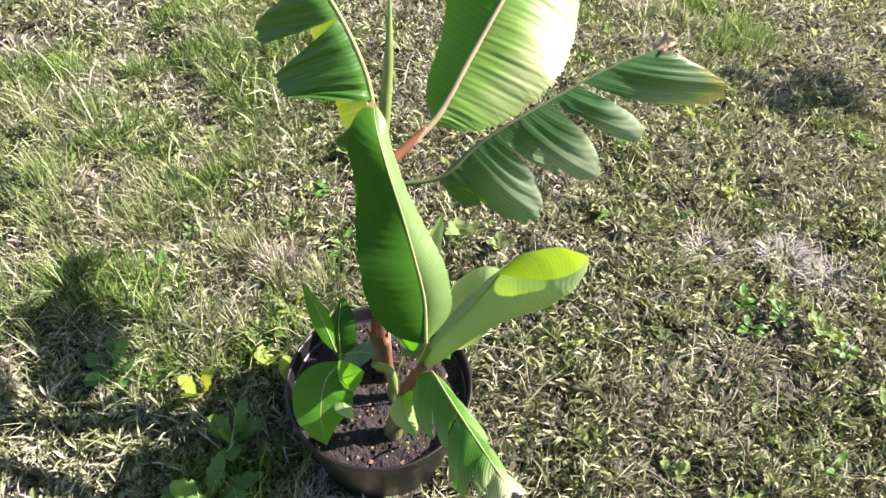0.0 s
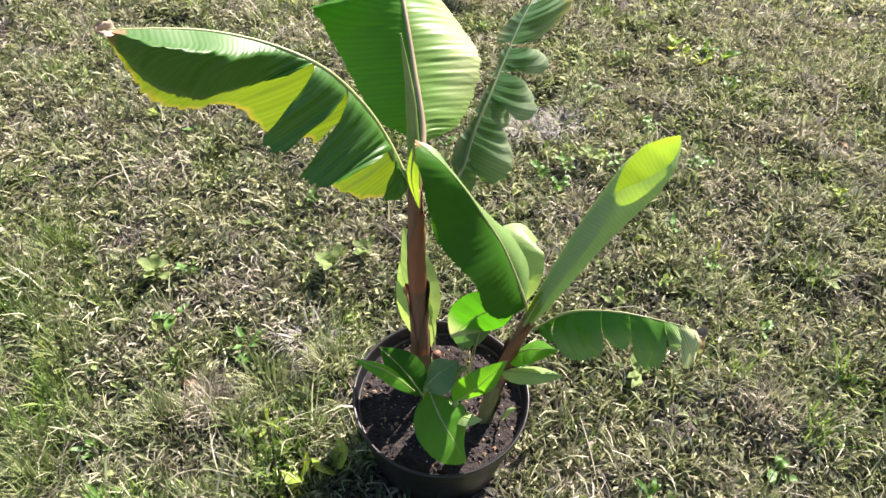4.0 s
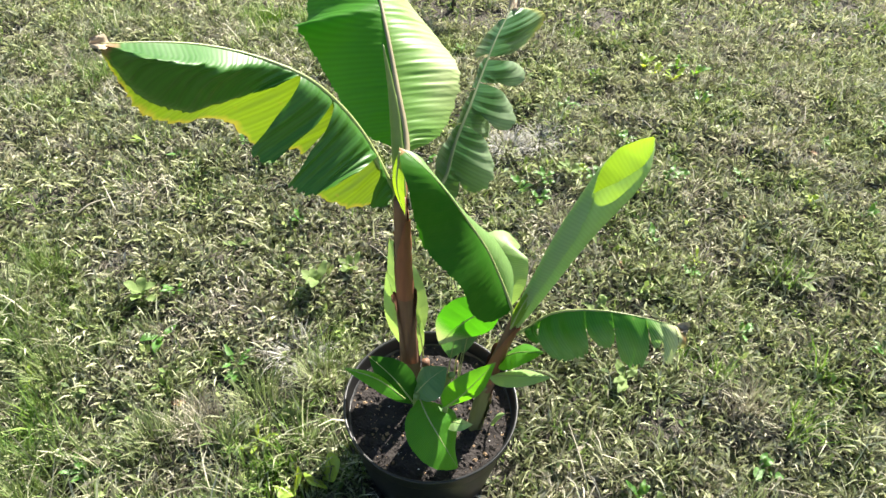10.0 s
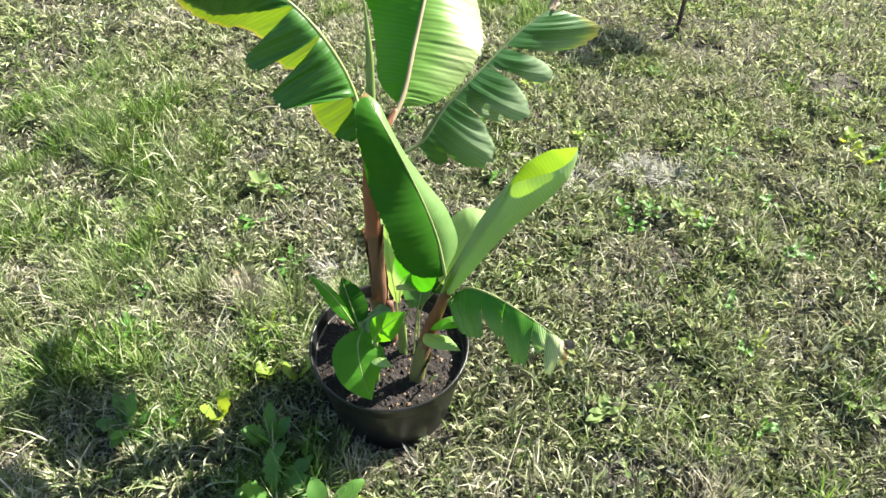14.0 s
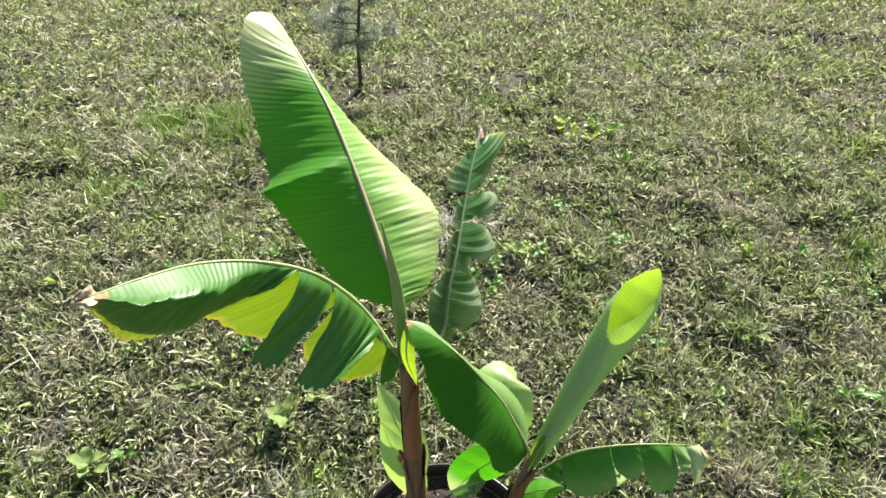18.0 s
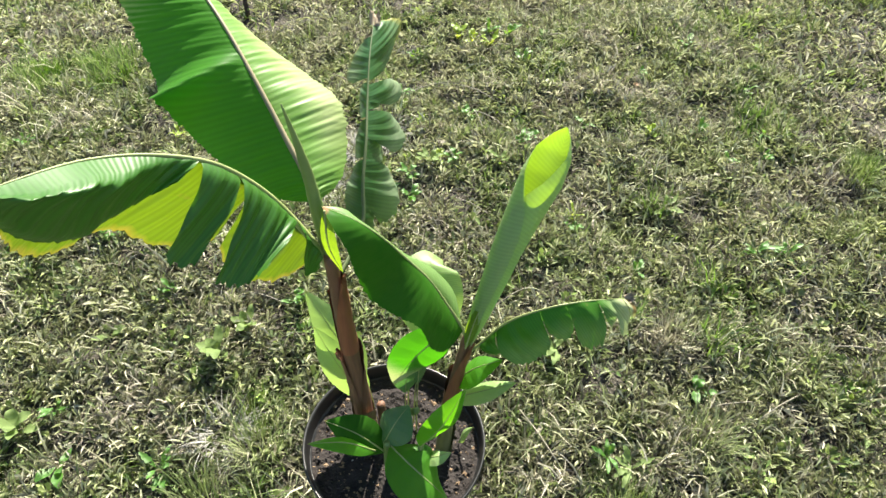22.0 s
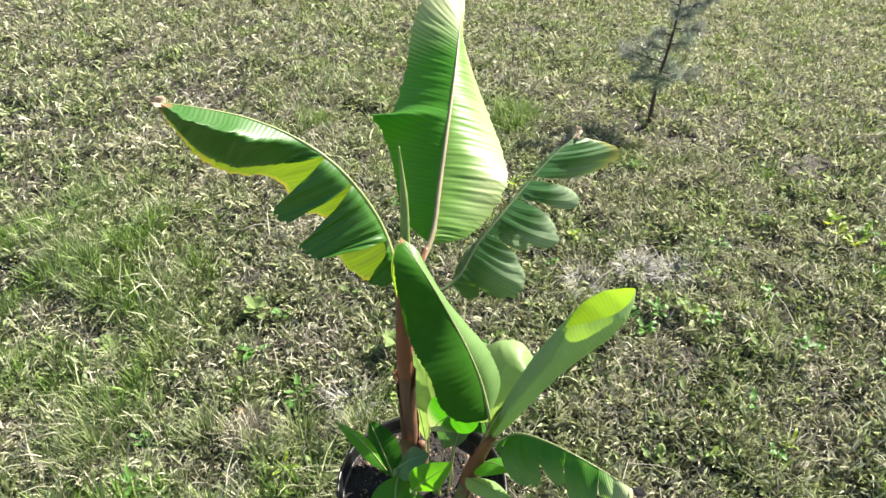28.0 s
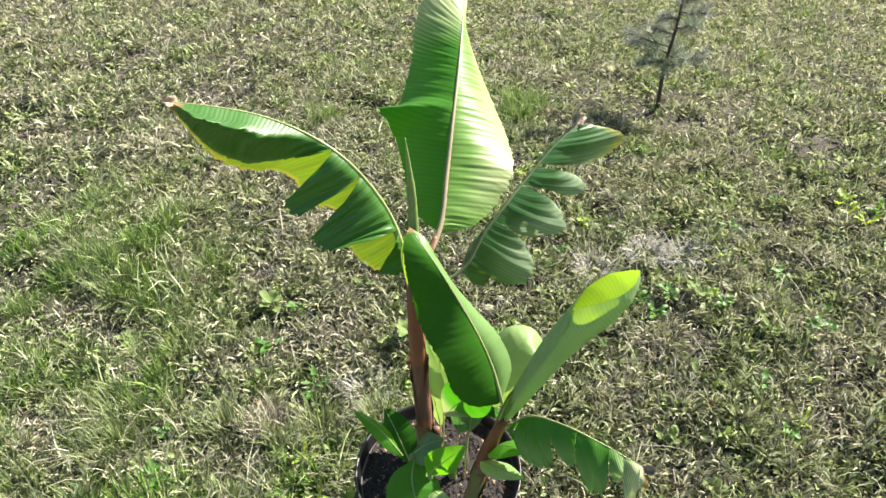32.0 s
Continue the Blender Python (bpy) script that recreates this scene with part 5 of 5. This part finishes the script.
spots = [(0.62, 0.75), (0.95, 1.05), (0.42, 0.45), (1.15, 0.35), (0.75, 0.02), (0.50, -0.12), (1.3, 0.9), (0.9, 1.5), (0.25, 1.65), (-0.4, 1.1), (-0.9, 1.0), (-1.1, 0.1), (-0.75, -0.1), (-0.5, 0.2), (0.47, 0.22), (0.35, -0.33), (1.55, 1.4), (-1.4, 0.6), (0.6, 1.25), (-0.2, 0.85), (1.0, 0.6), (0.8, 0.4)]
for k, (wx, wy) in enumerate(spots):
    weed(wx, wy, 6 + k % 4, 0.04 + 0.025 * g.random(), 0.006 + 0.005 * g.random(), 0.6, (WEED, WEED, WEED_PALE)[k % 3], "small leafy weed growing among the grass", 140 + 9 * k, (0, 4)[k % 2])


g = np.random.default_rng(141)
for k in range(34):
    wx, wy = -1.1 + 2.8 * g.random(), -0.35 + 2.3 * g.random()
    if math.hypot(wx, wy) > 0.26:
        weed(wx, wy, 6 + k % 4, 0.035 + 0.025 * g.random(), 0.005 + 0.004 * g.random(), 0.7, (WEED, WEED_YEL, WEED)[k % 3],
             ("small leafy green weed among the grass", "small yellow-green weed among the grass", "small leafy green weed among the grass")[k % 3], 400 + 11 * k, (0, 4)[k % 2])


def fallen_leaf(x, y, length, width, az, material, label, seed, lift=0.03):
    g = np.random.default_rng(seed)
    n, nw = 12, 7
    s, w = np.linspace(0, 1, n), np.linspace(-1, 1, nw)
    prof = width * np.sin(np.pi * np.clip(s * 0.96 + 0.02, 0, 1)) ** 0.7
    X, Y = (s * length)[:, None] + 0 * w, prof[:, None] * w
    Z = 0.12 * Y**2 / width + 0.18 * length * np.sin(3.0 * s + seed)[:, None] * 0.4 + 0.002 * g.standard_normal((n, nw))
    c, q = math.cos(radians(az)), math.sin(radians(az))
    V = np.stack([c * X - q * Y, q * X + c * Y, Z], -1).reshape(-1, 3)
    f = [(i * nw + j, (i + 1) * nw + j, (i + 1) * nw + j + 1, i * nw + j + 1) for i in range(n - 1) for j in range(nw - 1)]
    ob = tagged(mesh_object("fallen_leaf", V, f, material), label, "leaf", "fallen leaves on the lawn")
    ob.location = (x, y, float(height(np.array(x), np.array(y))) + lift)
    ob.rotation_euler = (g.normal(0, 0.25), g.normal(0, 0.25), 0)
    return ob


for k, (lx, ly, ll, az) in enumerate([(0.024, 1.23, 0.050, 40), (-0.21, 0.985, 0.060, 10), (0.555, 0.955, 0.040, 80), (0.267, 0.727, 0.035, 20), (0.755, 0.592, 0.042, 60),
                                      (0.456, 1.077, 0.04, 130), (0.44, 1.04, 0.035, 0), (-0.10, 0.84, 0.05, 150), (1.36, 1.45, 0.05, 30), (1.24, 0.68, 0.035, 90), (-0.6, 0.35, 0.03, 50), (0.33, 0.02, 0.03, 20)]):
    fallen_leaf(lx, ly, ll * 0.8, ll * 0.18, az, DEAD, "pale dry fallen leaf lying on the grass", 160 + k)
for k, (lx, ly) in enumerate([(-0.62, 0.08), (0.9, 0.85), (1.25, 1.2), (-0.3, 1.5), (0.5, 0.62)]):
    fallen_leaf(lx, ly, 0.035, 0.010, 70 * k, DEAD_B, "brown withered leaf lying on the grass", 180 + k, 0.02)


def tussock(x, y, count, length, spread, material, label, seed, width=0.003, lean=0.5):
    """A tuft of longer grass as a thing of its own."""
    g = np.random.default_rng(seed)
    r, a = spread * np.sqrt(g.random(count)) * (0.4 + 0.6 * g.random(count)), 2 * np.pi * g.random(count)
    bx, by = x + r * np.cos(a), y + r * np.sin(a)
    z = height(bx, by) - 0.004
    L = length * (0.5 + 0.7 * g.random(count))
    ln = np.clip(lean + 0.35 * g.standard_normal(count), 0.05, 1.5)
    az = a + 0.8 * g.standard_normal(count)
    tw = az + np.pi / 2
    p = np.stack([bx, by, z], -1)
    vs = []
    for k in range(4):
        h = (width * (0.6 + 0.8 * g.random(count)) * 0.5 * (1 - k / 3) ** 0.6)[:, None]
        sd = np.stack([np.cos(tw), np.sin(tw), 0 * tw], -1)
        vs += [p - sd * h, p + sd * h] if k < 3 else [p]
        b = ln * (0.5 + 0.45 * k)
        p = p + np.stack([np.cos(az) * np.sin(b), np.sin(az) * np.sin(b), np.cos(b)], -1) * (L / 3)[:, None]
        p[:, 2] = np.maximum(p[:, 2], z + 0.003)
    V = np.stack(vs, 1).reshape(-1, 3)
    T = ((np.arange(count) * 7)[:, None, None] + np.array([[0, 1, 3], [0, 3, 2], [2, 3, 5], [2, 5, 4], [4, 5, 6]])[None]).reshape(-1, 3)
    ob = tri_object("grass_tuft", V, T, material, label, "grass tuft")
    del ob["kind"]
    return tagged(ob, label, "grass tuft", "grass tufts in the lawn")


for k, (tx, ty, m) in enumerate([(-0.53, 0.03, STRAW), (0.059, -0.235, STRAW), (0.77, 0.18, STRAW), (-0.62, -0.02, GRASS), (-0.95, 0.15, GRASS), (-1.1, 0.45, GRASS), (-0.85, -0.2, GRASS), (0.71, -0.1, GRASS),
                                 (1.68, 0.55, GRASS), (-0.42, 0.1, GRASS), (-1.3, 0.25, GRASS), (0.45, -0.22, GRASS), (-0.7, -0.42, GRASS), (-0.95, -0.4, GRASS), (-3.1, 3.28, GRASS), (-3.35, 3.2, GRASS), (2.5, 1.5, GRASS), (-0.28, 0.18, GRASS)]):
    tussock(tx, ty, 240, 0.10 if m is GRASS else 0.085, 0.08, m, "tuft of longer green grass in the lawn" if m is GRASS else "tuft of dry tan grass in the lawn", 200 + k)
for k, (tx, ty) in enumerate([(0.187, 1.165), (0.30, 1.20), (0.05, 1.0), (-0.35, 0.25)]):
    tussock(tx, ty, 320 if k == 0 else 160, 0.09, 0.07, HAY, "grey matted tuft of dead grass", 230 + k, 0.0022, 1.25)


def straw(x, y, length, az, label, seed, r=0.0016, material=DEAD):
    z = float(height(np.array(x), np.array(y))) + 0.025
    c, q = math.cos(radians(az)) * length, math.sin(radians(az)) * length
    v, f = tube([(0, 0, 0), (c * 0.5, q * 0.5, 0.012), (c, q, 0.004)], [r, r, r * 0.7], 6, 10, 1.0, 0.05, seed)
    ob = tagged(mesh_object("straw", v, f, material), label, "straw", "dry stalks on the lawn")
    ob.location = (x, y, z)
    return ob


g = np.random.default_rng(251)
for k in range(46):
    straw(-1.3 + 2.8 * g.random(), -0.4 + 2.2 * g.random(), 0.07 + 0.13 * g.random(), 360 * g.random(), "dry bleached grass stalk lying on the lawn", 260 + k, 0.0011 + 0.0006 * g.random())
straw(-1.12, 0.70, 0.10, 50, "pale dry stalk lying on the lawn", 320, 0.003)
straw(-2.98, 3.42, 0.26, 40, "pale bare twig lying near the sapling", 321, 0.006)
straw(-2.93, 3.40, 0.18, 100, "pale bare twig lying near the sapling", 322, 0.005)
